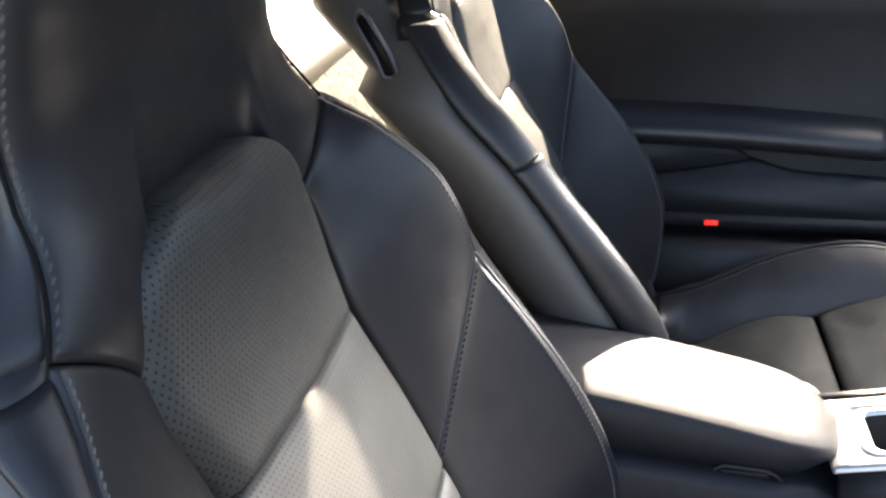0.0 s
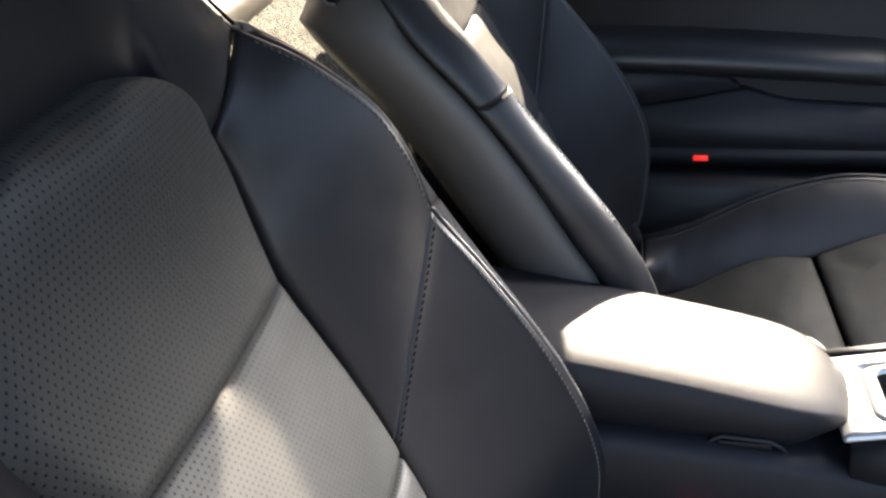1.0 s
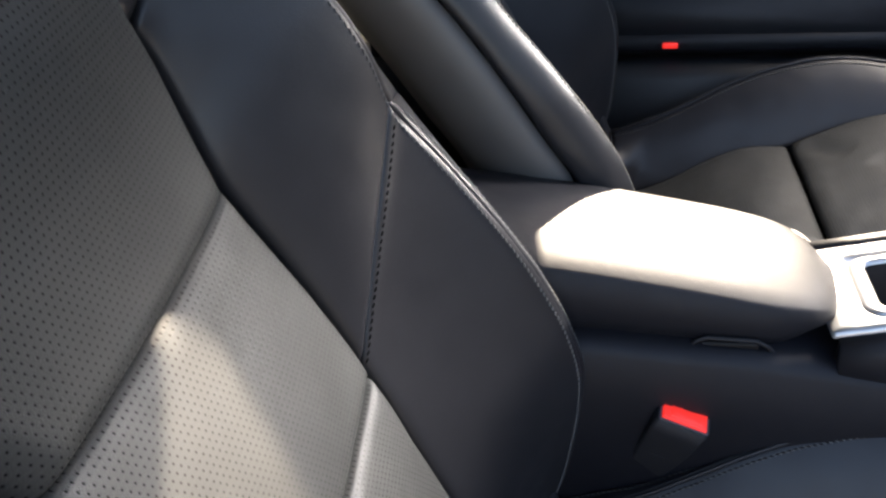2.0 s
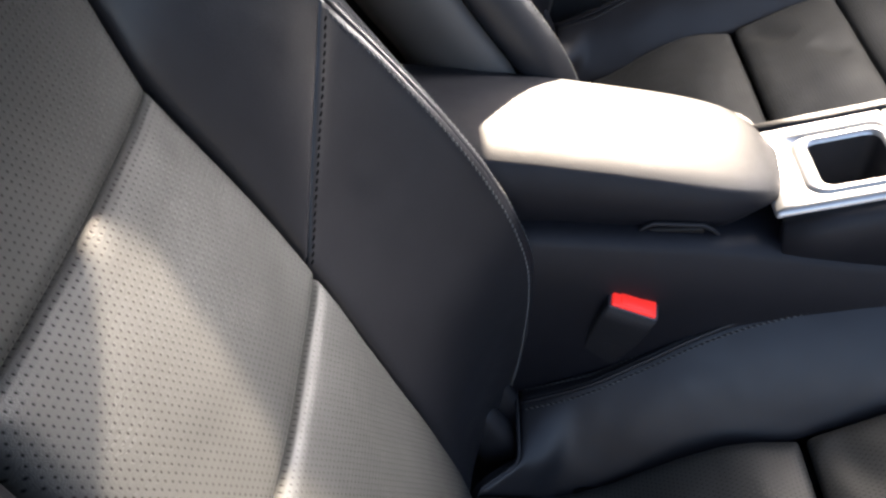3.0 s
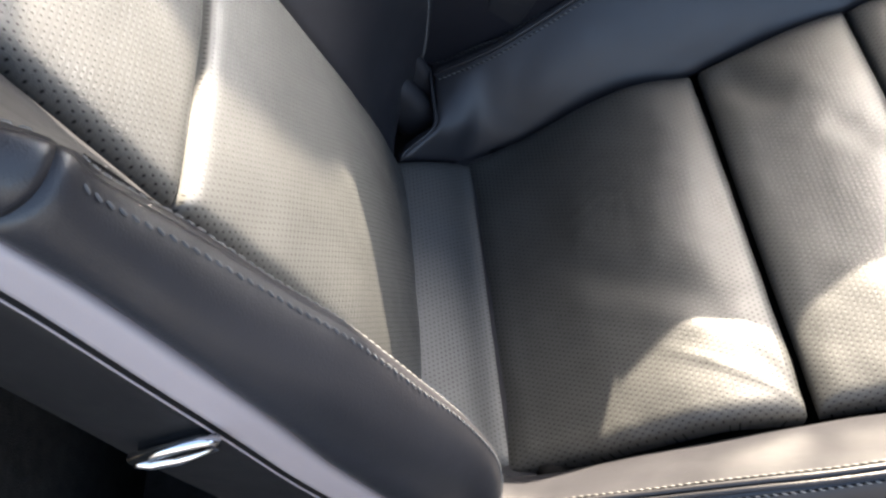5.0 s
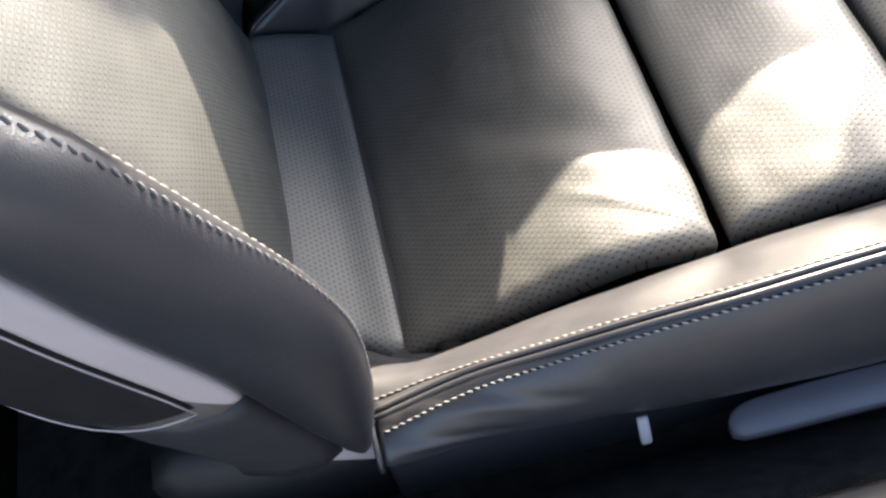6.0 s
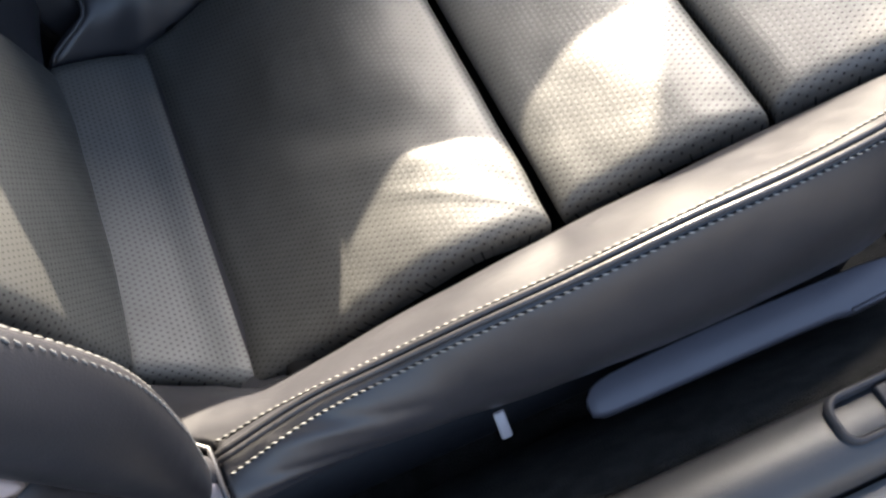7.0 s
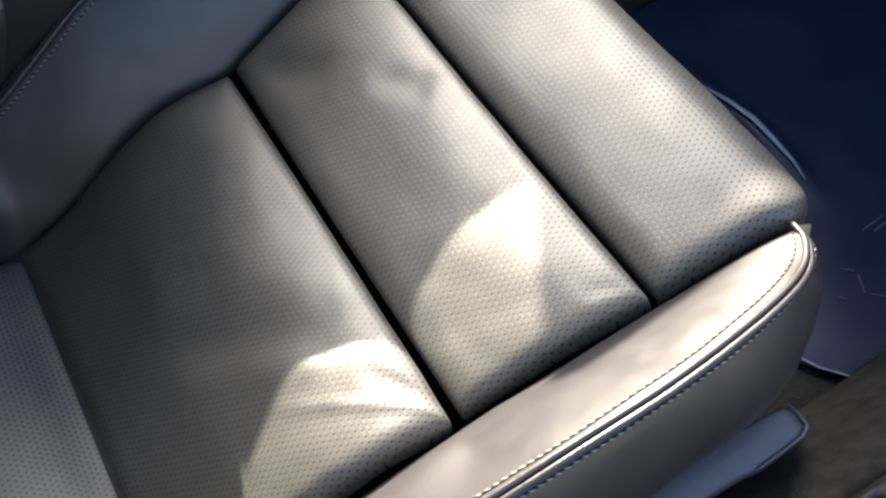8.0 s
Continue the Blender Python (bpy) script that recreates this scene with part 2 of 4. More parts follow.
def thicken(bm, depth):
    bmesh.ops.recalc_face_normals(bm, faces=bm.faces[:])
    bmesh.ops.solidify(bm, geom=bm.faces[:], thickness=depth)
    return bm


def soften(bm, offset=0.004, segments=2, limit=25):
    edges = [e for e in bm.edges if len(e.link_faces) == 2 and e.calc_face_angle(0) > radians(limit)]
    bmesh.ops.bevel(bm, geom=edges, offset=offset, segments=segments, profile=0.5, affect="EDGES", clamp_overlap=True)
    return bm


def settle(points, normals, *bases):
    """Points laid on the nearest surface of the given meshes, with that surface's normals on the side of the given ones."""
    verts, faces = [], []
    for ob in bases:
        n = len(verts)
        verts += [v.co.copy() for v in ob.data.vertices]
        faces += [[n + i for i in p.vertices] for p in ob.data.polygons]
    tree = bvhtree.BVHTree.FromPolygons(verts, faces)
    row, up = [], []
    for p, q in zip(points, normals):
        co, nrm, _, _ = tree.find_nearest(Vector(p))
        row.append(co)
        up.append(nrm if nrm.dot(Vector(q)) > 0 else -nrm)
    return row, up


def stitches(line, normals, pitch=0.0052, size=0.0011, shift=0.0, lift=0.0004):
    """Single thread stitches along a line of points, each a small bead, shift metres to its side."""
    bm = bmesh.new()
    pts = [Vector(p) for p in line]
    nor = [Vector(n).normalized() for n in normals]
    total = [0.0]
    for a, b in zip(pts, pts[1:]):
        total.append(total[-1] + (b - a).length)

    def at(s):
        k = max(i for i in range(len(pts) - 1) if total[i] <= s + 1e-9)
        f = (s - total[k]) / max(total[k + 1] - total[k], 1e-9)
        d = (pts[k + 1] - pts[k]).normalized()
        nn = nor[k].lerp(nor[k + 1], f).normalized()
        return pts[k].lerp(pts[k + 1], f), d, nn

    s = pitch * 0.5
    while s < total[-1] - pitch * 0.5:
        p, d, nn = at(s)
        side = d.cross(nn).normalized()
        c = p + side * shift + nn * lift
        L = pitch * 0.36
        d = (d + side * 0.4).normalized()
        side = d.cross(nn).normalized()
        ring = []
        for e, r in ((-1.0, 0.35), (-0.5, 1.0), (0.5, 1.0), (1.0, 0.35)):
            ring.append([bm.verts.new(c + d * (e * L) + side * (math.cos(q) * size * r) + nn * (math.sin(q) * size * r + 0.0002 * (1 - abs(e)))) for q in (0, math.pi / 3, 2 * math.pi / 3, math.pi)])
        for a, b in zip(ring, ring[1:]):
            for i in range(3):
                bm.faces.new((a[i], a[i + 1], b[i + 1], b[i]))
        s += pitch
    return bm


# ---- seats ----
# half outlines of the seat, in metres from the rear corner of the cushion's pad
INSERT = [(0.05, -0.078, 0.147), (0.155, -0.104, 0.138), (0.264, -0.143, 0.134), (0.355, -0.178, 0.136), (0.44, -0.214, 0.13), (0.52, -0.249, 0.122), (0.56, -0.264, 0.127), (0.6, -0.275, 0.129), (0.632, -0.28, 0.122)]
CREST = [(0.075, -0.043, 0.243), (0.105, -0.03, 0.249), (0.183, -0.0163, 0.252), (0.247, -0.0143, 0.252), (0.2985, -0.0266, 0.252), (0.347, -0.0483, 0.252), (0.3965, -0.0771, 0.252), (0.4521, -0.1153, 0.249), (0.503, -0.15, 0.24), (0.521, -0.157, 0.232), (0.564, -0.168, 0.225), (0.601, -0.186, 0.221), (0.623, -0.205, 0.214), (0.65, -0.237, 0.203), (0.664, -0.262, 0.198), (0.673, -0.28, 0.195)]
# the door side's edge of the near seat runs a little higher, round the notch of the shoulder
CREST_DOOR = CREST[:5] + [(0.347, -0.0475, 0.251), (0.404, -0.0735, 0.249), (0.428, -0.089, 0.248), (0.459, -0.106, 0.248), (0.483, -0.118, 0.249), (0.504, -0.129, 0.251), (0.521, -0.135, 0.254), (0.537, -0.139, 0.256), (0.555, -0.162, 0.257), (0.565, -0.177, 0.257), (0.6, -0.225, 0.246), (0.62, -0.243, 0.229), (0.64, -0.26, 0.211), (0.661, -0.274, 0.2), (0.673, -0.28, 0.195)]
SIDE_PLAIN = [(0.11, -0.05, 0.262), (0.178, -0.058, 0.272), (0.269, -0.07, 0.276), (0.313, -0.083, 0.279), (0.358, -0.108, 0.28), (0.415, -0.138, 0.281), (0.464, -0.167, 0.28), (0.513, -0.2, 0.278), (0.572, -0.25, 0.27), (0.611, -0.276, 0.26), (0.673, -0.315, 0.232)]
# the far seat's edge towards the console runs nearly straight above the notch
CREST_STRAIGHT = CREST[:8] + [(0.503, -0.151, 0.246), (0.521, -0.164, 0.246), (0.564, -0.195, 0.24), (0.6, -0.224, 0.23), (0.64, -0.252, 0.212), (0.673, -0.272, 0.197)]
SIDE_DOOR = [(0.11, -0.05, 0.262), (0.178, -0.06, 0.273), (0.27, -0.078, 0.28), (0.335, -0.097, 0.283), (0.39, -0.112, 0.284), (0.44, -0.129, 0.283), (0.49, -0.151, 0.278), (0.52, -0.168, 0.274), (0.56, -0.195, 0.264), (0.62, -0.258, 0.25), (0.673, -0.315, 0.232)]
CUSH_SEAM = [(-0.072, 0.15, 0.047), (-0.03, 0.163, 0.02), (0.0, 0.173, 0.003), (0.1, 0.178, 0.033), (0.2255, 0.185, 0.078), (0.367, 0.198, 0.124), (0.44, 0.204, 0.145), (0.463, 0.209, 0.151)]
CUSH_CREST = [(-0.03, 0.238, 0.078), (0.035, 0.237, 0.104), (0.09, 0.245, 0.13), (0.141, 0.2535, 0.155), (0.19, 0.26, 0.173), (0.262, 0.264, 0.19), (0.32, 0.264, 0.192), (0.38, 0.258, 0.186), (0.42, 0.25, 0.178), (0.442, 0.241, 0.17), (0.455, 0.23, 0.164), (0.461, 0.221, 0.16), (0.463, 0.212, 0.157)]
CUSH_FOOT = [(-0.03, 0.258, 0.05), (0.08, 0.262, 0.06), (0.19, 0.272, 0.058), (0.3, 0.276, 0.054), (0.42, 0.268, 0.05), (0.455, 0.25, 0.04), (0.478, 0.228, 0.03), (0.49, 0.2, 0.02)]


SHELL_TOP = [(0.6, -0.247, 0.254), (0.62, -0.262, 0.238), (0.65, -0.3, 0.212), (0.673, -0.33, 0.19), (0.7, -0.345, 0.168), (0.75, -0.35, 0.15), (0.86, -0.345, 0.148), (1.0, -0.34, 0.12)]


def pick(z, table, s):
    x, y = tab(z, table)
    return np.array([x, s * y, z])


def pick_x(x, table, s):
    y, z = tab(x, table)
    return np.array([x, s * y, z])


def lerp(a, b, t):
    return a + (b - a) * t


def insert_half(z):
    """x and half width of the backrest's middle; above the shoulder it closes to a round top."""
    if z <= 0.632:
        return tab(z, INSERT)
    t = min((z - 0.632) / 0.06, 1.0)
    return np.array([-0.28 - 0.006 * t, 0.122 * math.sqrt(max(1 - t**2.2, 0.0))])


def seat(name, label, at, outer, recline=0.0):
    """A sports seat with a one-piece backrest. outer: the sign of its door side in y."""
    root = thing(name, label, "car seat", at, "front seats")
    SIDE = SIDE_DOOR if outer == -1 else SIDE_PLAIN

    # backrest, middle: three padded pieces
    def middle(z0, z1):
        def fn(u, v):
            z = lerp(z0, z1, v)
            x, y = insert_half(z)
            a = 2 * u - 1
            return np.array([x + 0.008 + 0.010 * (1 - a * a) * 0.4, y * a, z])
        return fn

    def crown(u, v):
        # upper piece: rows bend over to the round top
        z = lerp(0.5205, 0.6895, 1 - (1 - v) ** 1.6)
        x, y = insert_half(z)
        a = 2 * u - 1
        return np.array([x + lerp(0.016, 0.003, v**3) * (1 - 0.3 * a * a), y * a + outer * 0.011 * (1 + a * outer) * min(1.0, v * 4), z])

    part("lower_middle_panel", panel(middle(0.045, 0.3545), 34, 44, (0.0, 0.007, 0.012, 0.012), (0.02, 0.014, 0.016, 0.016), flip=1, puff=0.006, wobble=0.0012), PERFORATED, root, "perforated black leather")
    part("centre_middle_panel", panel(middle(0.3565, 0.5195), 34, 34, (0.006, 0.006, 0.012, 0.012), (0.012, 0.02, 0.016, 0.016), flip=1, puff=0.006, wobble=0.001), PERFORATED, root, "perforated black leather")
    part("upper_middle_panel", panel(crown, 56, 56, (0.006, 0.03, 0.032, 0.022), (0.012, 0.03, 0.03, 0.026), skirt=0.012, flip=1, puff=0.009, wobble=0.0006, axis=(0.96, 0.0, 0.28)), PERFORATED, root, "perforated black leather")

    tops = {}
    for s in (-1, 1):
        EDGE, notch = (CREST_DOOR, 0.537) if s == outer == -1 else (CREST_STRAIGHT if s == -outer == -1 else CREST, 0.5195)
        near = EDGE is CREST_DOOR
        top, base = (0.662, 0.6) if near else (0.672, 0.612)

        def wing(i0, i1, c0, c1, bulge):
            def fn(u, v):
                a, c = pick(lerp(i0, i1, v), INSERT, s), pick(lerp(c0, c1, v), EDGE, s)
                nrm = np.array([0.72, -0.62 * s, 0.3])
                return lerp(a, c, u) + nrm * (bulge * 4 * u * (1 - u) * (1 - v**3 if bulge < 0 else v**0.5))
            return fn

        lower_wing = part("lower_bolster", panel(wing(0.045, 0.355, 0.075, notch - 0.0005, -0.01), 26, 50, (0.0, 0.0009, 0.01, 0.004), (0.01, 0.004, 0.014, 0.006), flip=s, wobble=0.0008, seed=s), LEATHER, root)
        upper_wing = part("upper_bolster", panel(wing(0.356, base, notch + 0.0005, top, 0.01), 26, 36, (0.0012, 0.0008, 0.01, 0.004), (0.004, 0.003, 0.014, 0.006), flip=s, wobble=0.0008, seed=s + 3), LEATHER, root)

        def flank(c0, c1, g0, g1, bulge, b0=1.0, b1=1.0):
            def fn(u, v):
                c, g = pick(lerp(c0, c1, v), EDGE, s), pick(lerp(g0, g1, v), SIDE, s)
                nrm = np.array([0.55, 0.83 * s, 0.0])
                return lerp(c, g, u) + nrm * (bulge * lerp(b0, b1, v * v) * (4 * u * (1 - u)) ** 0.8)
            return fn

        lower_side = part("lower_flank", panel(flank(0.075, notch + 0.0004, 0.11, notch - 0.012, 0.018 if near else 0.013, 1.0, 0.15 if s == 1 else 0.72), 22, 46, (0.004, 0.0012, 0.003, 0.006), (0.012, 0.003, 0.006, 0.012), flip=s, wobble=0.001, seed=s + 5), LEATHER, root)
        part("upper_flank", panel(flank(notch, top - 0.003, notch - 0.012, top - 0.002, 0.013 if near else 0.0095, 0.2 if s == 1 else 1.0), 20, 26, (0.0008, 0.003, 0.003, 0.006), (0.003, 0.006, 0.006, 0.012), flip=s, wobble=0.0008, seed=s + 7), LEATHER, root)

        tops[s] = [flank(notch, top - 0.003, notch - 0.012, top - 0.002, 0.013 if near else 0.0095)(k / 10, 1.0) for k in range(11)]

        # thread on both sides of the long edge seam
        outer_n = [Vector((0.8, 0.6 * s, 0.1))] * 71
        low, high = wing(0.045, 0.355, 0.075, notch - 0.0005, -0.01), wing(0.356, base, notch + 0.0005, top, 0.01)

        def beside(fn, v, inset):
            # a point of the wing inset metres inside its crest, and the surface's normal there
            u = 1 - inset / np.linalg.norm(fn(1, v) - fn(0, v))
            nrm = np.cross(fn(u + 0.004, v) - fn(u - 0.004, v), fn(u, min(v + 0.01, 1)) - fn(u, max(v - 0.01, 0))) * s
            return fn(u, v), Vector(nrm if nrm[0] > 0 else -nrm)

        row = [beside(low, lerp(0.04, 0.99, k / 70), 0.006 if near else 0.0075) for k in range(71)]
        part("edge_stitching", stitches(*settle([p for p, q in row], [q for p, q in row], lower_wing), 0.0055, 0.0008, 0.0, 0.0002), EDGE_THREAD if near else THREAD, root, "grey edge stitching")
        if not near:
            row = [beside(high, lerp(0.02, 0.97, k / 40), 0.007) for k in range(41)]
            part("shoulder_stitching", stitches(*settle([p for p, q in row], [q for p, q in row], upper_wing), 0.0055, 0.0009, 0.0, 0.0002), EDGE_THREAD, root, "dark shoulder stitching")
        side_fn = flank(0.075, notch + 0.0004, 0.11, notch - 0.012, 0.018 if near else 0.013)
        row = [side_fn(0.0044 / np.linalg.norm(side_fn(1, v) - side_fn(0, v)), v) for v in [0.04 + 0.94 * k / 70 for k in range(71)]]
        part("edge_stitching", stitches(*settle(row, outer_n, lower_side), 0.0055, 0.0008, 0.0, 0.0002), EDGE_THREAD if near else THREAD, root, "grey edge stitching")
        if near:
            row = [beside(high, lerp(0.04, 0.97, k / 40), 0.0055) for k in range(41)]
            part("shoulder_stitching", stitches(*settle([p for p, q in row], [q for p, q in row], upper_wing), 0.0055, 0.0008, 0.0, 0.0002), THREAD, root, "grey shoulder stitching")
        # seam across the side wing, with one row of thread
        line = [low(u, 0.985) for u in [k / 30 for k in range(1, 30)]]
        part("wing_stitching", stitches(*settle(line, [Vector((0.72, -0.62 * s, 0.3))] * 29, lower_wing), 0.0058, 0.0010, 0.0, 0.0001), DARK, root, "black stitching")

    # head part round the middle's top
    def inner_rim(a):
        # a from -1 to 1: near shoulder, seam, round top, seam, far shoulder
        s = 1 if a >= 0 else -1
        b = abs(a)
        if b > 0.55:
            t = (b - 0.55) / 0.45
            tuck = (1 - t) ** 8
            return lerp(pick(0.601 if s == outer == -1 else 0.613, INSERT, s) * np.array([1, 1 - 0.14 * tuck, 1]) + np.array([-0.006 * tuck, 0, 0]), pick(0.663, CREST_DOOR, s) if s == outer == -1 else pick(0.673, CREST, s), t) + np.array([0.72, -0.62 * s, 0.3]) * (0.010 * 4 * t * (1 - t))
        z = 0.692 - 0.079 * (b / 0.55) ** 2
        x, y = insert_half(z)
        return np.array([x - 0.002 - 0.012 * (1 - (b / 0.55) ** 6), s * y * 0.86, z - 0.012 * (1 - b / 0.55)])

    def head(u, v):
        a = 2 * u - 1
        s = 1 if a >= 0 else -1
        p = inner_rim(a)
        top_z = 0.99 - 0.05 * abs(a) ** 3
        side = tab(lerp(0.673, top_z, v), [(0.673, 0.195), (0.69, 0.181), (0.71, 0.169), (0.74, 0.161), (0.85, 0.158), (0.93, 0.14), (1.0, 0.1)])[0]
        t = v
        y = side * lerp(p[1] / 0.195, a, min(1.0, t * 1.6))
        z = lerp(p[2], top_z, t)
        x = tab(z, [(0.63, -0.28), (0.69, -0.288), (0.75, -0.294), (0.78, -0.289), (0.82, -0.28), (0.9, -0.272), (1.0, -0.28)])[0] + 0.006 * math.sin(math.pi * min(1, t))
        w = min(1.0, t * 3.2)
        x = lerp(p[0], x, w * w * (3 - 2 * w))
        x -= 0.016 * abs(a) ** 8 * min(1, t * 5)
        return np.array([x, y, z])

    face = part("head_panel", panel(head, 60, 40, (0.0009, 0.01, 0.006, 0.006), (0.004, 0.02, 0.012, 0.012), flip=1, wobble=0.001, skirt=0.004), LEATHER, root, "black leather integrated head restraint")
    for s in (-1, 1):
        def temple(u, v):
            c = head(1.0 if s > 0 else 0.0, v)
            return c + np.array([-0.035 * u, s * (0.003 * math.sin(math.pi * u) + lerp(0.036 if s == outer == -1 else 0.012, -0.01, min(1, v * 6)) * u), -0.001 * u])
        part("head_flank", panel(temple, 14, 26, (0.004, 0.004, 0.004, 0.0), (0.006, 0.006, 0.008, 0.01), flip=s), LEATHER, root)
        inner = np.array([-0.003, -s * 0.003, 0])
        part("shoulder_gusset", thicken(loft([[temple(k / 10, 0.12) + inner for k in range(11)], [temple(k / 10, 0.0) + inner for k in range(11)], [p + inner for p in tops[s]], [p + inner + np.array([0, 0, -0.02]) for p in tops[s]]]), 0.002), LEATHER, root)
        line = [head(1.0 if s > 0 else 0.0, k / 40) + np.array([0.002, -s * 0.006, 0]) for k in range(41)]
        part("head_stitching", stitches(*settle(line, [Vector((0.9, 0.3 * s, 0.0))] * 41, face), 0.0064, 0.001, 0.0, 0.0003), EDGE_THREAD, root, "dark grey stitching")
        groove = [head(1.0 if s > 0 else 0.0, k / 40) + np.array([0.0005, s * 0.0005, 0]) for k in range(41)]
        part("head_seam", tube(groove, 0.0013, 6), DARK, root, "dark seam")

    # plastic shell behind
    def shell_row(z):
        x, y = tab(z, SIDE) if z < 0.6 else tab(z, SHELL_TOP)
        back = x - 0.105 - 0.01 * math.sin(math.pi * min(1, z / 0.9))
        half = [(x, y - 0.004), (x - 0.012, y + 0.003), (x - 0.035, y + 0.004), (x - 0.06, y - 0.003), (x - 0.085, y - 0.016), (back, y - 0.055), (back - 0.012, y * 0.45), (back - 0.014, 0.0)]
        left = [(px, -py, z) for px, py in half]
        return left + [(px, py, z) for px, py in half[-2::-1]]

    part("seat_shell", thicken(loft([shell_row(0.235 + 0.755 * k / 36) for k in range(37)]), 0.006), SHELL, root, "light grey plastic seat shell")
    part("shell_foot", thicken(loft([shell_row(0.085 + 0.148 * k / 10) for k in range(11)]), 0.006), TRIM_PLASTIC, root, "dark lower part of the seat shell")

    def inset(u, v):
        # black inlay on the door side, pointed at its lower front end
        low = 0.252 + 0.02 * u ** 2 - 0.012 * math.sin(math.pi * u)
        z = lerp(low, 0.6, v)
        x, y = tab(z, SIDE)
        return np.array([x - 0.016 - 0.086 * u, outer * (y + 0.006 - 0.004 * u - 0.026 * u**3), z])

    part("shell_inset", panel(inset, 12, 34, (0.002,) * 4, (0.004,) * 4, skirt=0.006, flip=outer), INLAY, root, "black inset panel on the shell")
    # brighter strip of the shell, its light put into a paler colour
    def trim_strip(u, v):
        z = lerp(0.246, 0.6, v)
        x, y = tab(z, SIDE)
        return np.array([x + 0.004 - 0.0185 * u * min(1.0, 0.25 + v * 14), outer * (y + 0.0035 + 0.0022 * u), z])

    part("trim_strip", panel(trim_strip, 8, 40, (0.002,) * 4, (0.004,) * 4, skirt=0.005, flip=outer), TRIM_AND_LIT_EDGE, root, "shell edge coloured paler for the light on it")
    rim = [inset(0, 1 - k / 34) for k in range(35)] + [inset(k / 12, 0) for k in range(1, 13)] + [inset(1, k / 34) for k in range(1, 35)]
    part("shell_bead", tube([p + np.array([0.0008, outer * 0.0008, 0]) for p in rim], 0.0005, 6), TRIM_AND_LIT_EDGE, root, "light bead round the inset")

    back_parts = list(root.children)
    hinge = Matrix.Translation((-0.05, 0, 0.05))
    for ob in back_parts:
        ob.matrix_basis = hinge @ Matrix.Rotation(radians(-recline), 4, "Y") @ hinge.inverted()

    # cushion: rear strip and three blocks
    def strip(u, v):
        x = lerp(-0.075, 0.014, v)
        y, z = tab(min(x, 0.0), CUSH_SEAM)
        a = 2 * u - 1
        return np.array([x, y * a, z + 0.004 + 0.006 * math.sin(math.pi * v)])

    part("rear_strip", panel(strip, 24, 18, (0.004, 0.008, 0.006, 0.006), (0.01, 0.012, 0.01, 0.01), flip=-1), PERFORATED, root, "perforated black leather")

    def block(x0, x1, lift, hump, rise):
        # rise: the pillow stands higher at its front end (above nought) or at its rear end (below)
        def fn(u, v):
            x = lerp(x0, x1, v)
            y, z = tab(x, CUSH_SEAM)
            a = 2 * u - 1
            return np.array([x, y * a, z + lift - 0.004 * (1 - a * a) + hump * math.sin(math.pi * v**1.6) + (1 - a**4) * (rise * v**6 if rise > 0 else -rise * (1 - v) ** 1.5)])
        return fn

    def fold(x, y, ax, ay, bx, by, width, depth):
        # height of a soft fold along a line, fading to its ends
        t = ((x - ax) * (bx - ax) + (y - ay) * (by - ay)) / ((bx - ax) ** 2 + (by - ay) ** 2)
        d = math.hypot(x - ax - (bx - ax) * t, y - ay - (by - ay) * t)
        return 1.2 * depth * math.exp(-((d / width) ** 2)) * (max(0.0, 1 - abs(2 * t - 1) ** 3) if 0 < t < 1 else 0.0)

    def worn(x, y, z):
        h = fold(x, y, 0.05, 0.02, 0.2, -0.1, 0.02, -0.0035) + fold(x, y, 0.06, -0.03, 0.21, -0.125, 0.014, 0.0015)
        # a fan of short folds round the sitting hollow, and two crossing nicks
        for k in range(9):
            a = 0.4 + 0.16 * k
            r0, r1 = 0.012 + 0.004 * (k % 3), 0.05 + 0.01 * ((k * 5) % 4)
            h += fold(x, y, 0.135 - r0 * math.cos(a), 0.075 - r0 * math.sin(a), 0.135 - r1 * math.cos(a), 0.075 - r1 * math.sin(a), 0.0035, -0.0004 if k % 2 else 0.0003)
        h += fold(x, y, 0.142, 0.066, 0.12, 0.046, 0.0022, -0.0009) + fold(x, y, 0.14, 0.05, 0.116, 0.058, 0.002, -0.0007)
        return h + fold(x, y, 0.13, -0.108, 0.226, -0.176, 0.003, 0.0011) + fold(x, y, 0.19, -0.12, 0.226, -0.172, 0.006, -0.0012)

    def dented(x, y, z):
        return fold(x, y, 0.31, 0.075, 0.34, 0.03, 0.014, -0.003) + fold(x, y, 0.235, 0.165, 0.29, 0.1, 0.018, -0.005) + fold(x, y, 0.33, -0.17, 0.365, -0.185, 0.004, -0.0008)

    part("rear_cushion_block", panel(block(-0.004, 0.2252, 0.013, 0.024, 0.005), 90, 70, (0.011, 0.007, 0.012, 0.012), (0.026, 0.012, 0.018, 0.018), skirt=0.01, flip=-1, puff=0.004, wobble=0.002, seed=2.0, relief=worn), PERFORATED, root, "perforated creased leather")
    part("middle_cushion_block", panel(block(0.2275, 0.3656, 0.016, 0.007, -0.009), 70, 44, (0.011, 0.007, 0.012, 0.012), (0.026, 0.012, 0.018, 0.018), skirt=0.01, flip=-1, puff=0.003, wobble=0.0015, seed=4.0, relief=dented), PERFORATED, root, "perforated leather")

    NOSE = [(0.0, 0.3674, 0.142), (0.3, 0.42, 0.158), (0.55, 0.465, 0.166), (0.68, 0.487, 0.16), (0.78, 0.5, 0.143), (0.88, 0.506, 0.11), (1.0, 0.5, 0.02)]

    def front(u, v):
        x, z = tab(v, NOSE)
        a = 2 * u - 1
        y = tab(min(x, 0.475), CUSH_SEAM)[0]
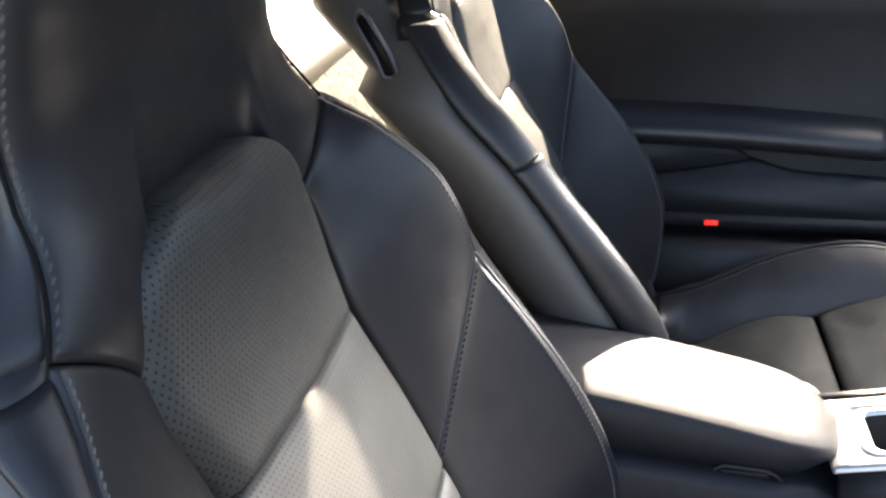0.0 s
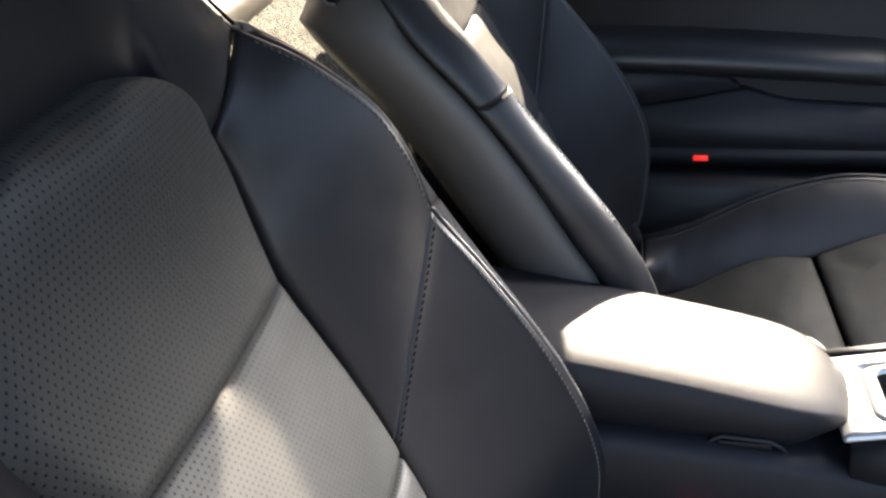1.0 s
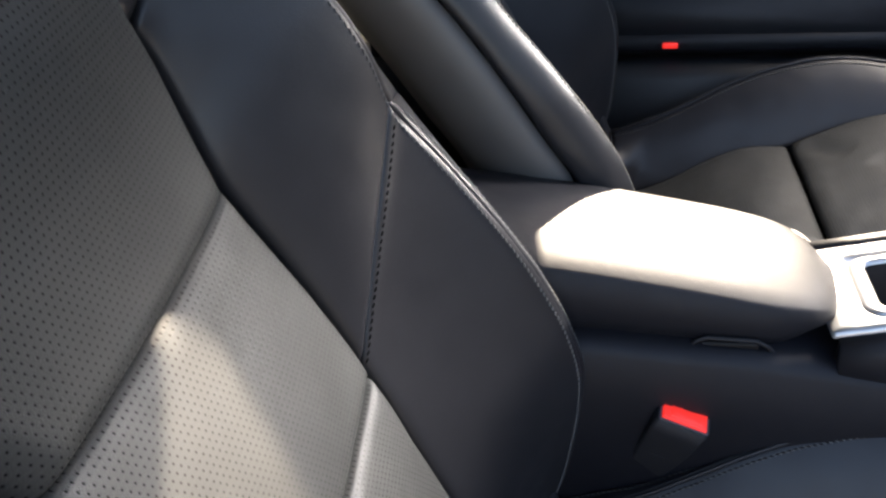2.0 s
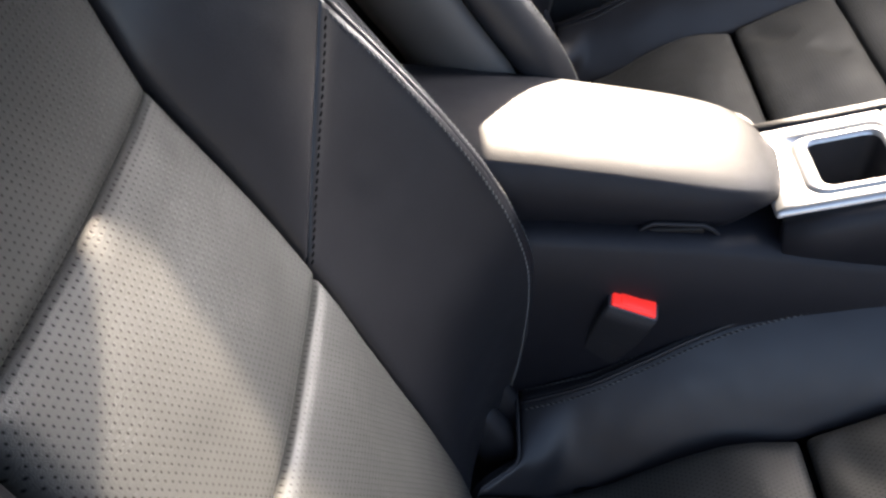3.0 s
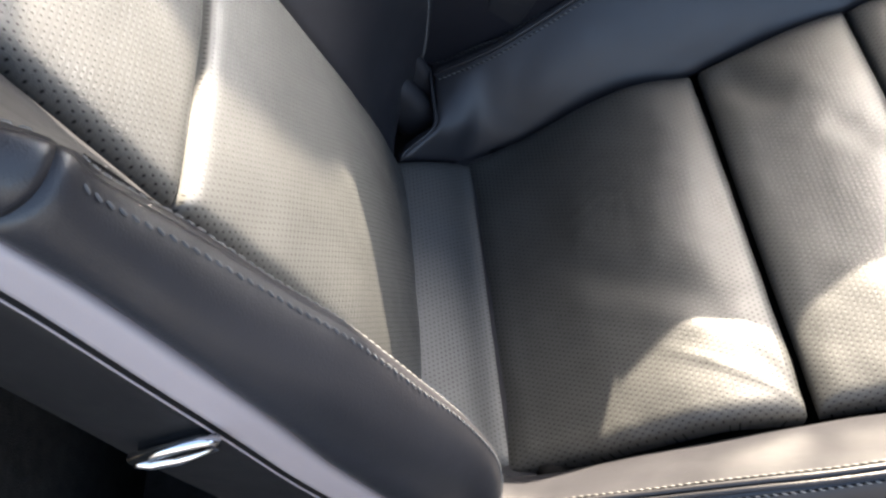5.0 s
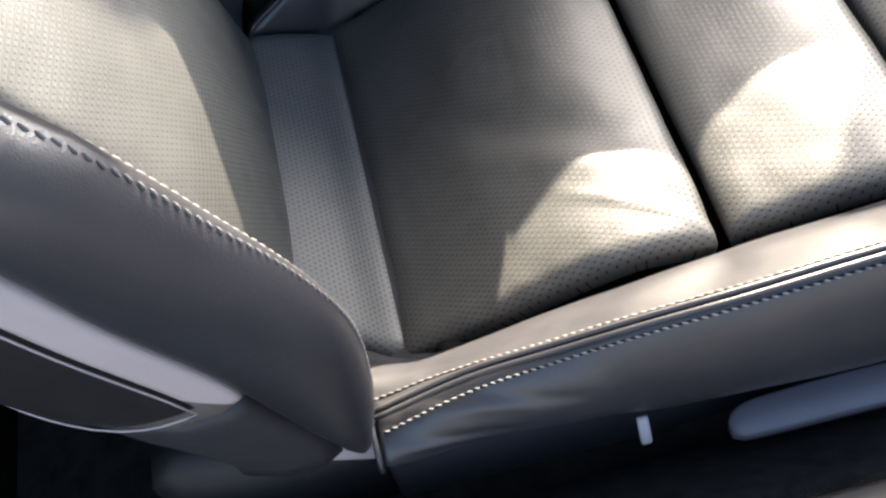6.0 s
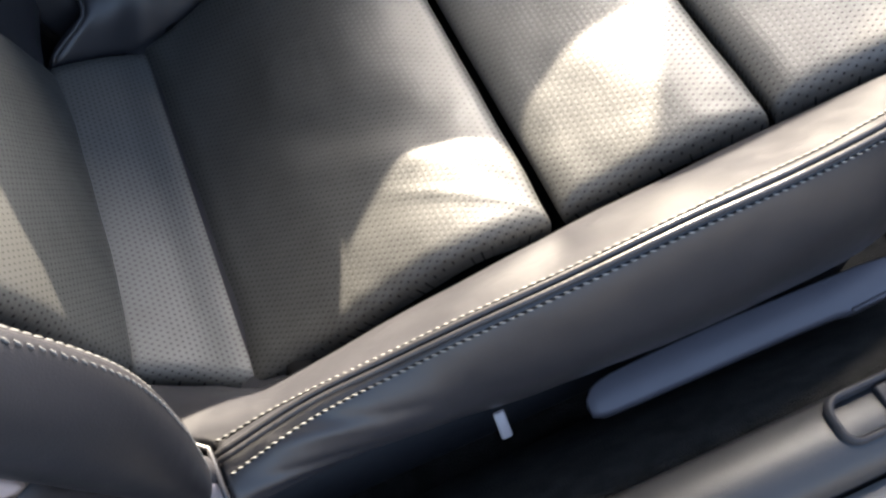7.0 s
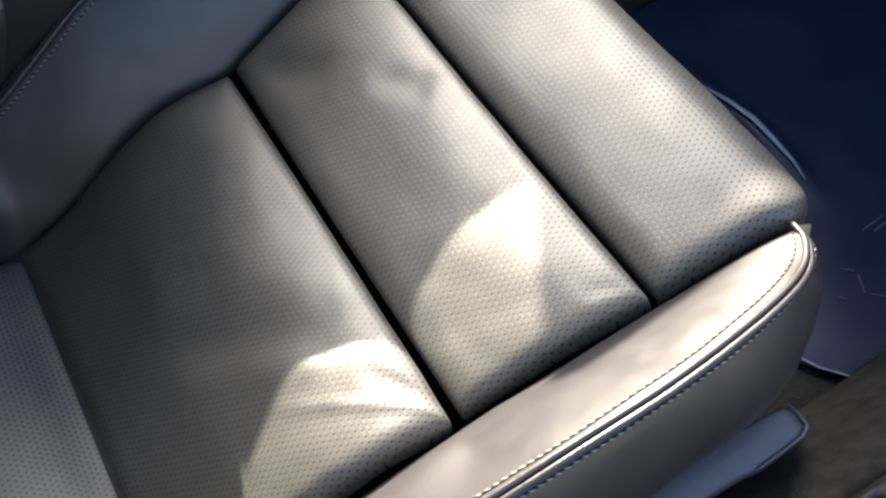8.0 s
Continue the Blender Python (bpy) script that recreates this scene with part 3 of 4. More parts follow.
        x -= 0.018 * a**4 * max(0, (v - 0.5) * 2)
        return np.array([x, y * a, z - 0.003 * (1 - a * a)])

    part("front_cushion_block", panel(front, 40, 44, (0.011, 0.0, 0.012, 0.012), (0.026, 0.01, 0.018, 0.018), skirt=0.01, flip=-1, wobble=0.0015, seed=6.0), PERFORATED, root, "perforated leather")

    for s in (-1, 1):
        def cheek(u, v):
            a, c = pick_x(lerp(-0.07, 0.463, v), CUSH_SEAM, s), pick_x(lerp(-0.03, 0.463, v), CUSH_CREST, s)
            bulge = 0.008 * math.sin(math.pi * min(1, 0.08 + v * 0.92)) ** 0.5
            # the rear end steps back to a tongue along the middle's seam
            start, width = (0.6, 0.35) if s == outer == -1 else (0.0, 0.4)
            step = min(1.0, max(0.0, (u - start) / width))
            tongue = np.array([0.04 * (step * step * (3 - 2 * step) - u) * (1 - v) ** 10, 0, 0])
            return lerp(a, c, u) + tongue + np.array([0.1, -0.62 * s, 0.78]) * (bulge * 4 * u * (1 - u))

        def skirt_side(u, v):
            c, g = pick_x(lerp(-0.03, 0.463, v), CUSH_CREST, s), pick_x(lerp(-0.03, 0.49, v), CUSH_FOOT, s)
            out = np.array([0.0, s, 0.15]) if v < 0.8 else np.array([(v - 0.8) * 4, s * (1 - (v - 0.8) * 3), 0.15])
            return lerp(c, g, u) + out * (0.02 * (4 * u * (1 - u)) ** 0.7 * (1 - 0.15 * max(0, v - 0.85) / 0.15))

        def gathered(x, y, z):
            h = 0.0
            for x0, z0, x1, z1, w, d in ((-0.03, 0.078, 0.09, 0.083, 0.004, -0.0016), (-0.03, 0.07, 0.14, 0.066, 0.005, -0.0018), (0.0, 0.088, 0.07, 0.104, 0.003, 0.0014), (-0.025, 0.062, 0.2, 0.073, 0.004, 0.0012), (0.03, 0.1, 0.11, 0.112, 0.003, -0.001)):
                h += fold(x, z, x0, z0, x1, z1, w, d)
            return h + 0.0006 * math.sin(x * 700) * math.exp(-(((x - 0.05) / 0.05) ** 2)) * max(0.0, 1 - abs(z - tab(x, CUSH_CREST)[1] + 0.02) / 0.02)

        cheek_pad = part("cushion_bolster", panel(cheek, 22, 64, (0.004, 0.003, 0.008, 0.003), (0.008, 0.006, 0.012, 0.005), flip=-s, wobble=0.0012, seed=s + 11), LEATHER, root)
        side_pad = part("cushion_flank", panel(skirt_side, 26, 110, (0.004, 0.003, 0.003, 0.004), (0.008, 0.006, 0.005, 0.008), flip=-s, wobble=0.0014, seed=s + 13, relief=gathered), LEATHER, root)
        for fn, rim, inset, pad, thread in ((cheek, 1.0, -0.011, cheek_pad, THREAD), (skirt_side, 0.0, 0.0045, side_pad, THREAD)):
            # one row of thread on either side of the crest, lying on the leather
            row, up = [], []
            for k in range(101):
                v = 0.012 + 0.978 * (1 - (1 - k / 100) ** 1.3)
                u = rim + inset / np.linalg.norm(fn(1, v) - fn(0, v))
                row.append(fn(u, v))
                nrm = np.cross(fn(u + 0.02, v) - fn(u - 0.02, v), fn(u, min(1.0, v + 0.01)) - fn(u, max(0.0, v - 0.01)))
                up.append(Vector(nrm if nrm[2] * 0.4 + nrm[1] * s * (0.6 if rim == 0 else -0.2) > 0 else -nrm))
            row, up = settle(row, up, pad)
            # dark cord on the leather, the shade beside the thread put in as colour
            part("needle_groove", tube([p + q * 0.0001 for p, q in zip(row, up)], 0.0008, 6), DARK, root, "dark cord for the shade in the groove under the thread")
            part("bolster_stitching", stitches(row, up, 0.0055, 0.0006, 0.0, 0.0006), thread, root, "grey edge stitching")
        for off in (-1, 1):
            line = [pick_x(x, CUSH_CREST, s) + np.array([0, off * s * 0.0022, -0.0004 - 0.0008 * (off > 0)]) for x in [-0.028 + 0.491 * (1 - (1 - k / 80) ** 1.5) for k in range(81)]]
            part("seam_ridge", tube(line, 0.0021, 8), LEATHER, root)
        # piped rear end of the bolster and the hinge cover behind it
        loop = [cheek(k / 12, 0.0) + np.array([-0.001, 0, 0.001]) for k in range(13)] + [skirt_side(k / 8, 0.0) + np.array([-0.001, 0, 0]) for k in range(1, 9)]
        part("piping", tube(loop, 0.0019, 8), LEATHER, root, "black leather piping")
        part("hinge_cover", rounded_box((0.075, 0.02, 0.11), 0.008, 3, (-0.06, s * 0.243, 0.05), pose(0, 0, 0, 0, -20, 0)), TRIM_PLASTIC, root, "black plastic hinge cover")
        if s == outer == -1:
            # pale trim beside the bolster's end, and the shroud of the backrest's hinge
            part("hinge_trim", rounded_box((0.034, 0.02, 0.075), 0.006, 3, (-0.047, s * 0.2455, 0.062), pose(0, 0, 0, 0, -16, 0)), TRIM_AND_LIT_EDGE, root, "pale grey plastic hinge trim")
            arc = [(-0.02, -0.04), (-0.021, 0.02), (-0.033, 0.046), (-0.068, 0.069), (-0.09, 0.089), (-0.119, 0.107), (-0.133, 0.113), (-0.147, 0.115), (-0.165, 0.1), (-0.175, -0.04)]
            part("hinge_shroud", soften(loft([[(x, y, z) for x, z in arc] for y in (-0.228, -0.257)], closed=True, caps=True), 0.004, 3), INLAY, root, "black plastic hinge shroud")
        part("hinge_cap", rounded_box((0.05, 0.035, 0.075), 0.012, 4, (-0.058, s * 0.218, 0.06), pose(0, 0, 0, 0, -20, 0), taper=(0.55, 0.7)), TRIM_PLASTIC, root, "glossy black hinge cap")
        part("side_cover", rounded_box((0.46, 0.02, 0.1), 0.006, 3, (0.2, s * 0.252, 0.012)), TRIM_PLASTIC, root, "black plastic base cover")
        part("seat_rail", rounded_box((0.5, 0.03, 0.03), 0.003, 2, (0.2, s * 0.2, -0.125)), TRIM_PLASTIC, root)
    # black boxes below the blocks, added to keep the gaps between them dark
    part("cushion_core", rounded_box((0.1, 0.41, 0.1), 0.01, 2, (0.412, 0, 0.065)), DARK, root, "black filler added to darken the gaps between cushion blocks")
    part("cushion_core", rounded_box((0.34, 0.37, 0.04), 0.01, 2, (0.19, 0, 0.0)), DARK, root, "black filler added to darken the gaps between cushion blocks")
    part("seat_pan", rounded_box((0.5, 0.46, 0.06), 0.01, 2, (0.2, 0, -0.02)), TRIM_PLASTIC, root)
    part("seat_riser", rounded_box((0.42, 0.42, 0.1), 0.01, 2, (0.2, 0, -0.08)), TRIM_PLASTIC, root)
    return root


driver = seat("sport_seat", "black leather sports seat with perforated middle, sunlit, beside the open door", (0, 0, 0), -1)
passenger = seat("sport_seat", "black leather sports seat in shade beyond the centre console", (0.075, 0.71, 0.025), 1, 4.0)

# ---- car body round the seats ----
def box_at(name, lo, hi, material, label="", category="", kind="structure", bevel=0.004, parent=None):
    size = [b - a for a, b in zip(lo, hi)]
    ob = part(name, rounded_box(size, min(bevel, min(size) * 0.4), 2, [(a + b) / 2 for a, b in zip(lo, hi)]), material, parent)
    return tagged(ob, label, category, "", kind) if label and not parent else ob


def extrude_x(profile, x0, x1, steps=2, shift=None):
    """A bar along x from a closed outline of (y, z); shift(x) moves the outline."""
    rows = []
    for k in range(steps + 1):
        x = lerp(x0, x1, k / steps)
        dy, dz = shift(x) if shift else (0, 0)
        rows.append([(x, y + dy, z + dz) for y, z in profile])
    return loft(rows, closed=True, caps=True)


FLOOR = -0.14
box_at("ground", (-60, -60, -0.52), (60, 60, -0.42), ASPHALT, "grey asphalt ground beside the car", "ground")
box_at("floor", (-0.6, -0.40, FLOOR - 0.05), (1.5, 1.2, FLOOR), CARPET, "black carpeted car floor", "floor")

# near door sill: soft plastic top with a painted edge outside
sill = tagged(part("sill", soften(extrude_x([(-0.352, -0.14), (-0.352, 0.060), (-0.357, 0.073), (-0.392, 0.078), (-0.404, 0.066), (-0.412, -0.14)], -0.5, 1.3, 2), 0.003), SILL_PLASTIC), "black plastic door sill trim beside the seat", "sill", "", "structure")
outer_sill = tagged(part("outer_sill", soften(extrude_x([(-0.413, -0.2), (-0.407, 0.055), (-0.43, 0.06), (-0.47, 0.035), (-0.5, -0.03), (-0.5, -0.3), (-0.42, -0.3)], -0.6, 1.4, 2), 0.004), PAINT), "grey painted outer sill", "sill", "", "structure")
tagged(part("carpet_wall", soften(extrude_x([(-0.3515, FLOOR), (-0.3515, 0.043), (-0.343, 0.044), (-0.318, 0.012), (-0.297, -0.02), (-0.272, -0.07), (-0.264, FLOOR)], -0.45, 1.3, 2), 0.004), CARPET), "black carpet on the inner sill wall", "carpet", "", "structure")

# far side: floor wall, door card with armrest
far_wall = tagged(part("far_sill", soften(extrude_x([(1.04, FLOOR), (1.04, 0.15), (1.06, 0.168), (1.13, 0.168), (1.13, FLOOR)], -0.5, 1.3), 0.006), SILL_PLASTIC), "black plastic sill at the far door", "sill", "", "structure")
door = thing("door_1", "black far door card with padded armrest and storage pocket, closed", "door", (0, 0, 0), "", "structure")
part("door_card", soften(extrude_x([(1.1, 0.17), (1.095, 0.3), (1.12, 0.42), (1.115, 0.56), (1.10, 0.595), (1.105, 0.605), (1.16, 0.612), (1.18, 0.6), (1.18, 0.17)], -0.36, 1.15, 2), 0.006), TRIM_PLASTIC, door)
part("armrest", loft([[(x, 1.118 - 0.062 * w * math.cos(a) - 0.0, 0.378 + (0.028 * w + 0.006) * math.sin(a) - 0.08 * max(0, x) ** 1.5 - 0.012 * math.cos(a)) for a in [math.pi * (k / 12) - math.pi / 2 for k in range(13)]] for x, w in [(-0.30, 0.4), (-0.27, 0.8), (-0.2, 0.95), (-0.05, 1.0), (0.1, 1.0), (0.2, 1.0), (0.3, 1.0), (0.4, 1.0), (0.415, 0.93), (0.42, 0.8)]], caps=True), LEATHER, door, "padded leather armrest")
part("pull_handle", rounded_box((0.2, 0.05, 0.06), 0.02, 4, (0.53, 1.085, 0.37), pose(0, 0, 0, 0, 12, 0)), TRIM_PLASTIC, door, "black door pull")
part("pocket_lid", soften(loft([[(x, y, z) for x, z in ((-0.2, 0.295), (0.0, 0.285), (0.10, 0.302), (0.192, 0.322), (0.165, 0.338), (-0.02, 0.352), (-0.2, 0.355))] for y in (1.112, 1.072)], closed=True, caps=True), 0.004), TRIM_PLASTIC, door, "black pocket lid")
part("pocket_front", soften(loft([[(x, y, z) for x, z in ((-0.3, 0.21), (0.9, 0.185), (0.9, 0.27), (0.6, 0.283), (0.42, 0.289), (0.28, 0.296), (0.24, 0.305), (0.2, 0.318), (0.1, 0.296), (0.0, 0.28), (-0.3, 0.285))] for y in (1.10, 1.068)], closed=True, caps=True), 0.003), TRIM_PLASTIC, door, "black door pocket")
part("door_foot", soften(extrude_x([(1.075, 0.182), (1.06, 0.2), (1.062, 0.216), (1.1, 0.219), (1.1, 0.182)], -0.3, 1.0), 0.003), TRIM_PLASTIC, door)
part("window_seal", tube([(-0.3, 1.1, 0.607), (0.4, 1.1, 0.604), (1.1, 1.1, 0.6)], 0.003, 8), INLAY, door, "dark window seal")
part("door_reflector", rounded_box((0.024, 0.006, 0.009), 0.002, 2, (0.138, 1.0575, 0.2025)), RED, door, "small red door warning light")

# unseen roof with open window bands, pillars and windscreen frame shaping the sunlight; bulkhead
roof = tagged(part("roof", thicken(loft([[(x, y, 1.165 + 0.07 * (1 - ((y - 0.355) / 0.66) ** 2) - 0.12 * max(0, (x - 0.1)) ** 2 - 0.25 * max(0, -x - 0.2) ** 2) for y in [-0.28 + 1.27 * k / 12 for k in range(13)]] for x in [-0.99 + 1.5 * i / 16 for i in range(17)]]), 0.05), HEADLINER), "black roof lining above the seats", "roof", "", "structure")
for y0, y1 in ((-0.28, -0.42), (0.985, 1.14)):
    g = (y1 - y0)
    edge = [(0.2, y0, 1.15), (0.42, y0, 1.13), (0.62, y0 + g * 0.25, 1.06), (0.82, y0 + g * 0.6, 0.95), (1.05, y1, 0.72), (1.12, y1, 0.6)]
    tagged(part("a_pillar", thicken(loft([[Vector(p), Vector(p) + Vector((0.05 + 0.006 * k, 0, -0.04 + 0.006 * k))] for k, p in enumerate(edge)]), 0.03), HEADLINER), "black windscreen pillar", "pillar", "windscreen pillars", "structure")
# unseen panel added below the pillar, outlined to cut the cushion's sun patches
BLOCKER_OUTLINE = [(0.72, 0.6), (0.675, 0.7), (0.648, 0.746), (0.628, 0.772), (0.616, 0.783), (0.606, 0.796), (0.625, 0.81), (0.9, 0.815), (0.96, 0.79), (1.02, 0.68), (1.04, 0.6)]
tagged(part("mirror_panel", soften(loft([[(x, y, z) for x, z in BLOCKER_OUTLINE] for y in (1.07, 1.09)], closed=True, caps=True), 0.006), TRIM_PLASTIC), "unseen black panel added in the far window corner to block the sun", "mirror panel", "", "structure")
# unseen pillar, its front edge traced to bound the sun patches on the seat
PATCH_EDGE = [(0.0, 1.0, 1.09), (0.013, 1.009, 1.045), (0.031, 1.02, 1.006), (0.051, 1.027, 0.984), (0.071, 1.034, 0.957), (0.096, 1.044, 0.92), (0.118, 1.054, 0.88), (0.138, 1.065, 0.84), (0.156, 1.076, 0.8), (0.162, 1.086, 0.77), (0.122, 1.094, 0.735), (0.078, 1.1, 0.7), (0.06, 1.12, 0.6)]
tagged(part("b_pillar_far", thicken(loft([[(x - 0.095, y, z), (x, y, z)] for x, y, z in PATCH_EDGE]), 0.012), HEADLINER), "unseen far door pillar, its edge shaped to bound the sun patches", "pillar", "", "structure")
tagged(part("roof_rail_far", soften(extrude_x([(0.985, 1.056), (1.02, 1.05), (1.035, 1.09), (1.03, 1.16), (0.995, 1.18), (0.98, 1.12)], -0.12, 0.5), 0.006), HEADLINER), "black roof rail over the far door window", "rail", "", "structure")
tagged(part("b_pillar_near", thicken(loft([[(-0.75, y, z), (-0.48, y, z)] for y, z in ((-0.28, 1.12), (-0.34, 0.9), (-0.42, 0.58))]), 0.03), HEADLINER), "black pillar behind the near door opening", "pillar", "", "structure")
box_at("rear_wall", (-1.0, -0.42, 0.6), (-0.95, 1.14, 1.2), HEADLINER, "dark rear wall above the bulkhead", "wall")
box_at("rear_quarter_near", (-0.95, -0.44, 0.55), (-0.75, -0.4, 1.16), HEADLINER, "dark trim beside the near rear corner", "wall")
# unseen walls added outside, sized and coloured to shape the sky light
box_at("garden_wall", (-8, -3.1, -0.45), (2.6, -2.7, 0.9), RENDER_COAT, "unseen grey wall added beyond the near side to limit the sky light", "wall")
box_at("house_wall", (5.5, -9, -0.45), (5.9, 6.8, 2.3), RENDER_COAT, "unseen grey wall added ahead of the car to shape its reflected light", "wall")
box_at("boundary_wall", (-14, 6.9, -0.45), (5.9, 7.2, 3.2), BRICK, "unseen dark brick wall added beyond the car to block the low sky", "wall")
box_at("rear_side_wall", (-0.75, -0.42, FLOOR), (-0.44, -0.36, 0.6), CARPET, "dark trim behind the near door opening", "wall")
box_at("rear_side_panel", (-0.9, 1.2, FLOOR), (-0.362, 1.26, 0.52), TRIM_PLASTIC, "dark trim behind the far door", "wall")
box_at("bulkhead", (-0.95, -0.36, FLOOR), (-0.85, 1.1, 0.7), CARPET, "carpeted bulkhead behind the seats", "wall")
REAR = [(-0.372, FLOOR), (-0.376, 0.2), (-0.384, 0.3), (-0.41, 0.37), (-0.44, 0.45), (-0.47, 0.522), (-0.53, 0.565), (-0.7, 0.6), (-0.86, 0.61)]
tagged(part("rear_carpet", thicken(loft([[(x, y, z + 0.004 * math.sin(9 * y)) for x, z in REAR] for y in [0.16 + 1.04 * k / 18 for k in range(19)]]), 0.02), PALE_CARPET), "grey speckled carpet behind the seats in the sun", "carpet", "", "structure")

# same profile carried on below y 0.16, in black instead of grey
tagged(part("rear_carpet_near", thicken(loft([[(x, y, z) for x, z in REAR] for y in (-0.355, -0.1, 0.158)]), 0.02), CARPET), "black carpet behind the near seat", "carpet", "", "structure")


def cover_top(u, v):
    # swollen lid that leans forward over the carpet, with one rounded far corner
    y = lerp(-0.3, 1.075, u)
    front_x = -0.478 - 0.055 * max(0.0, (y - 0.93) / 0.145) ** 3 + 0.01 * math.sin(2.2 * y)
    x = lerp(front_x, -0.8, v)
    return np.array([x, y, 0.53 + 0.13 * math.sin(math.pi / 2 * min(1.0, v * 2.2)) ** 0.8 + 0.03 * v])


cover = thing("rear_cover", "smooth pale grey rear storage cover glaring in the sun", "cover", (0, 0, 0))
part("cover_lid", panel(cover_top, 50, 24, (0.02, 0.02, 0.02, 0.03), (0.03, 0.04, 0.03, 0.05), skirt=0.03, flip=1), COVER, cover)
part("cover_edge", tube([cover_top(k / 40, 0.0) + np.array([0.002, 0, -0.026]) for k in range(41)], 0.004, 8), INLAY, cover, "dark edge strip")
box_at("dashboard", (0.98, -0.38, 0.28), (1.3, 1.12, 0.6), TRIM_PLASTIC, "black dashboard ahead of the seats", "dashboard", "structure", 0.05)
box_at("firewall", (1.25, -0.4, FLOOR), (1.35, 1.15, 0.5), CARPET, "dark firewall", "wall")

# centre console
console = thing("centre_console", "black centre console between the seats with silver storage tray", "console", (0.1, 0.36, FLOOR))
console_inv = Matrix.Translation((-0.1, -0.36, -FLOOR))


def cpart(name, bm, material, label="", parent=None):
    bmesh.ops.transform(bm, matrix=console_inv, verts=bm.verts[:])
    return part(name, bm, material, parent or console, label)


def ledge(x):
    return tab(x, [(-0.5, 0.283), (-0.016, 0.274), (0.061, 0.266), (0.158, 0.256), (0.29, 0.233), (0.5, 0.21), (1.0, 0.2)])[0]


rows = []
for k in range(25):
    x = -0.5 + 1.5 * k / 24
    z = ledge(x)
    rows.append([(x, 0.252, FLOOR), (x, 0.254, z - 0.06), (x, 0.258, z - 0.012), (x, 0.264, z - 0.003), (x, 0.274, z), (x, 0.29, z), (x, 0.43, z), (x, 0.446, z), (x, 0.456, z - 0.003), (x, 0.462, z - 0.012), (x, 0.466, z - 0.06), (x, 0.468, FLOOR)])
cpart("console_body", loft(rows, caps=True, closed=True), VINYL)


def lid_row(x):
    t = max(0.0, (x - 0.1) / 0.112)
    shrink = math.sqrt(max(1 - t**3.2, 0.0)) if t < 1 else 0.0
    cy, hw = 0.365, 0.085 * (0.35 + 0.65 * shrink)
    top = tab(x, [(-0.3, 0.375), (-0.053, 0.341), (0.06, 0.321), (0.156, 0.300), (0.19, 0.288), (0.212, 0.272)])[0]
    base = tab(x, [(-0.3, 0.264), (-0.02, 0.262), (0.147, 0.254), (0.18, 0.263), (0.2, 0.272), (0.212, 0.27)])[0]
    mid = base + (top - base) * 0.42
    crown = 0.008
    pts = [(cy - hw + 0.016, base - 0.004), (cy - hw + 0.004, base + 0.004), (cy - hw - 0.004, mid), (cy - hw - 0.001, top - 0.003), (cy - hw + 0.003, top)]
    for a in (-0.75, -0.5, -0.25, 0, 0.25, 0.5, 0.75):
        pts.append((cy + hw * a, top + crown * (1 - a * a) - 0.012 * max(0, a) ** 2))
    pts += [(cy + hw - 0.008, top - 0.012), (cy + hw, top - 0.018), (cy + hw + 0.002, mid), (cy + hw - 0.006, base + 0.004), (cy + hw - 0.016, base - 0.004)]
    return [(x, y, z) for y, z in pts]


xs = [-0.3 + 0.4 * k / 16 for k in range(17)] + [0.1 + 0.112 * math.sin(math.pi / 2 * k / 14) for k in range(1, 15)]
lid = cpart("armrest_lid", soften(loft([lid_row(x) for x in xs], closed=True, caps=True), 0.002, 2, 40), VINYL, "padded leather armrest lid in full sun")
latch = [(0.07, 0.255), (0.083, 0.268), (0.09, 0.271), (0.132, 0.268), (0.142, 0.262), (0.148, 0.254)]
cpart("lid_latch", tube([(x, 0.2765, z) for x, z in latch], 0.0022, 8), TRIM_PLASTIC, "black lid latch")
cpart("latch_button", rounded_box((0.05, 0.006, 0.01), 0.003, 3, (0.11, 0.2785, 0.2605)), INLAY, "dark latch button")

# silver tray ahead of the lid, rising forward
TS = 0.205


def tray_z(x):
    return 0.276 + (x - 0.2) * TS


def slab(outline, depth, material, name, label="", lift=0.0, bev=0.003):
    top = [(x, y, tray_z(x) + lift) for x, y in outline]
    low = [(x, y, tray_z(x) + lift - depth) for x, y in outline]
    return cpart(name, soften(loft([low, top], closed=True, caps=True), bev, 2, 30), material, label)


def round_rect(x0, x1, y0, y1, r, n=5):
    out = []
    for cx, cy, a0 in ((x1 - r, y0 + r, -90), (x1 - r, y1 - r, 0), (x0 + r, y1 - r, 90), (x0 + r, y0 + r, 180)):
        for k in range(n + 1):
            a = radians(a0 + 90 * k / n)
            out.append((cx + r * math.cos(a), cy + r * math.sin(a)))
    return out


def frame_plate(outer, inner, depth, lift):
    bm = bmesh.new()
    rings = []
    for ol, dz in ((outer, -depth), (outer, 0), (inner, 0), (inner, -depth)):
        rings.append([bm.verts.new((x, y, tray_z(x) + lift + dz)) for x, y in ol])
    for a, b in zip(rings, rings[1:]):
        m = len(a)
        for i in range(m):
            bm.faces.new((a[i], a[(i + 1) % m], b[(i + 1) % m], b[i]))
    return soften(bm, 0.002, 2, 40)


plate_out = round_rect(0.195, 0.3108, 0.281, 0.399, 0.003)
bin_rim = round_rect(0.225, 0.308, 0.296, 0.378, 0.016)
cpart("tray_plate", frame_plate(plate_out, bin_rim, 0.006, 0.0), SILVER, "silver painted tray plate")
cpart("tray_rim", frame_plate(round_rect(0.2255, 0.3075, 0.2965, 0.3775, 0.0155), round_rect(0.238, 0.302, 0.303, 0.371, 0.011), 0.014, 0.0012), SILVER, "silver rim of the storage bin")
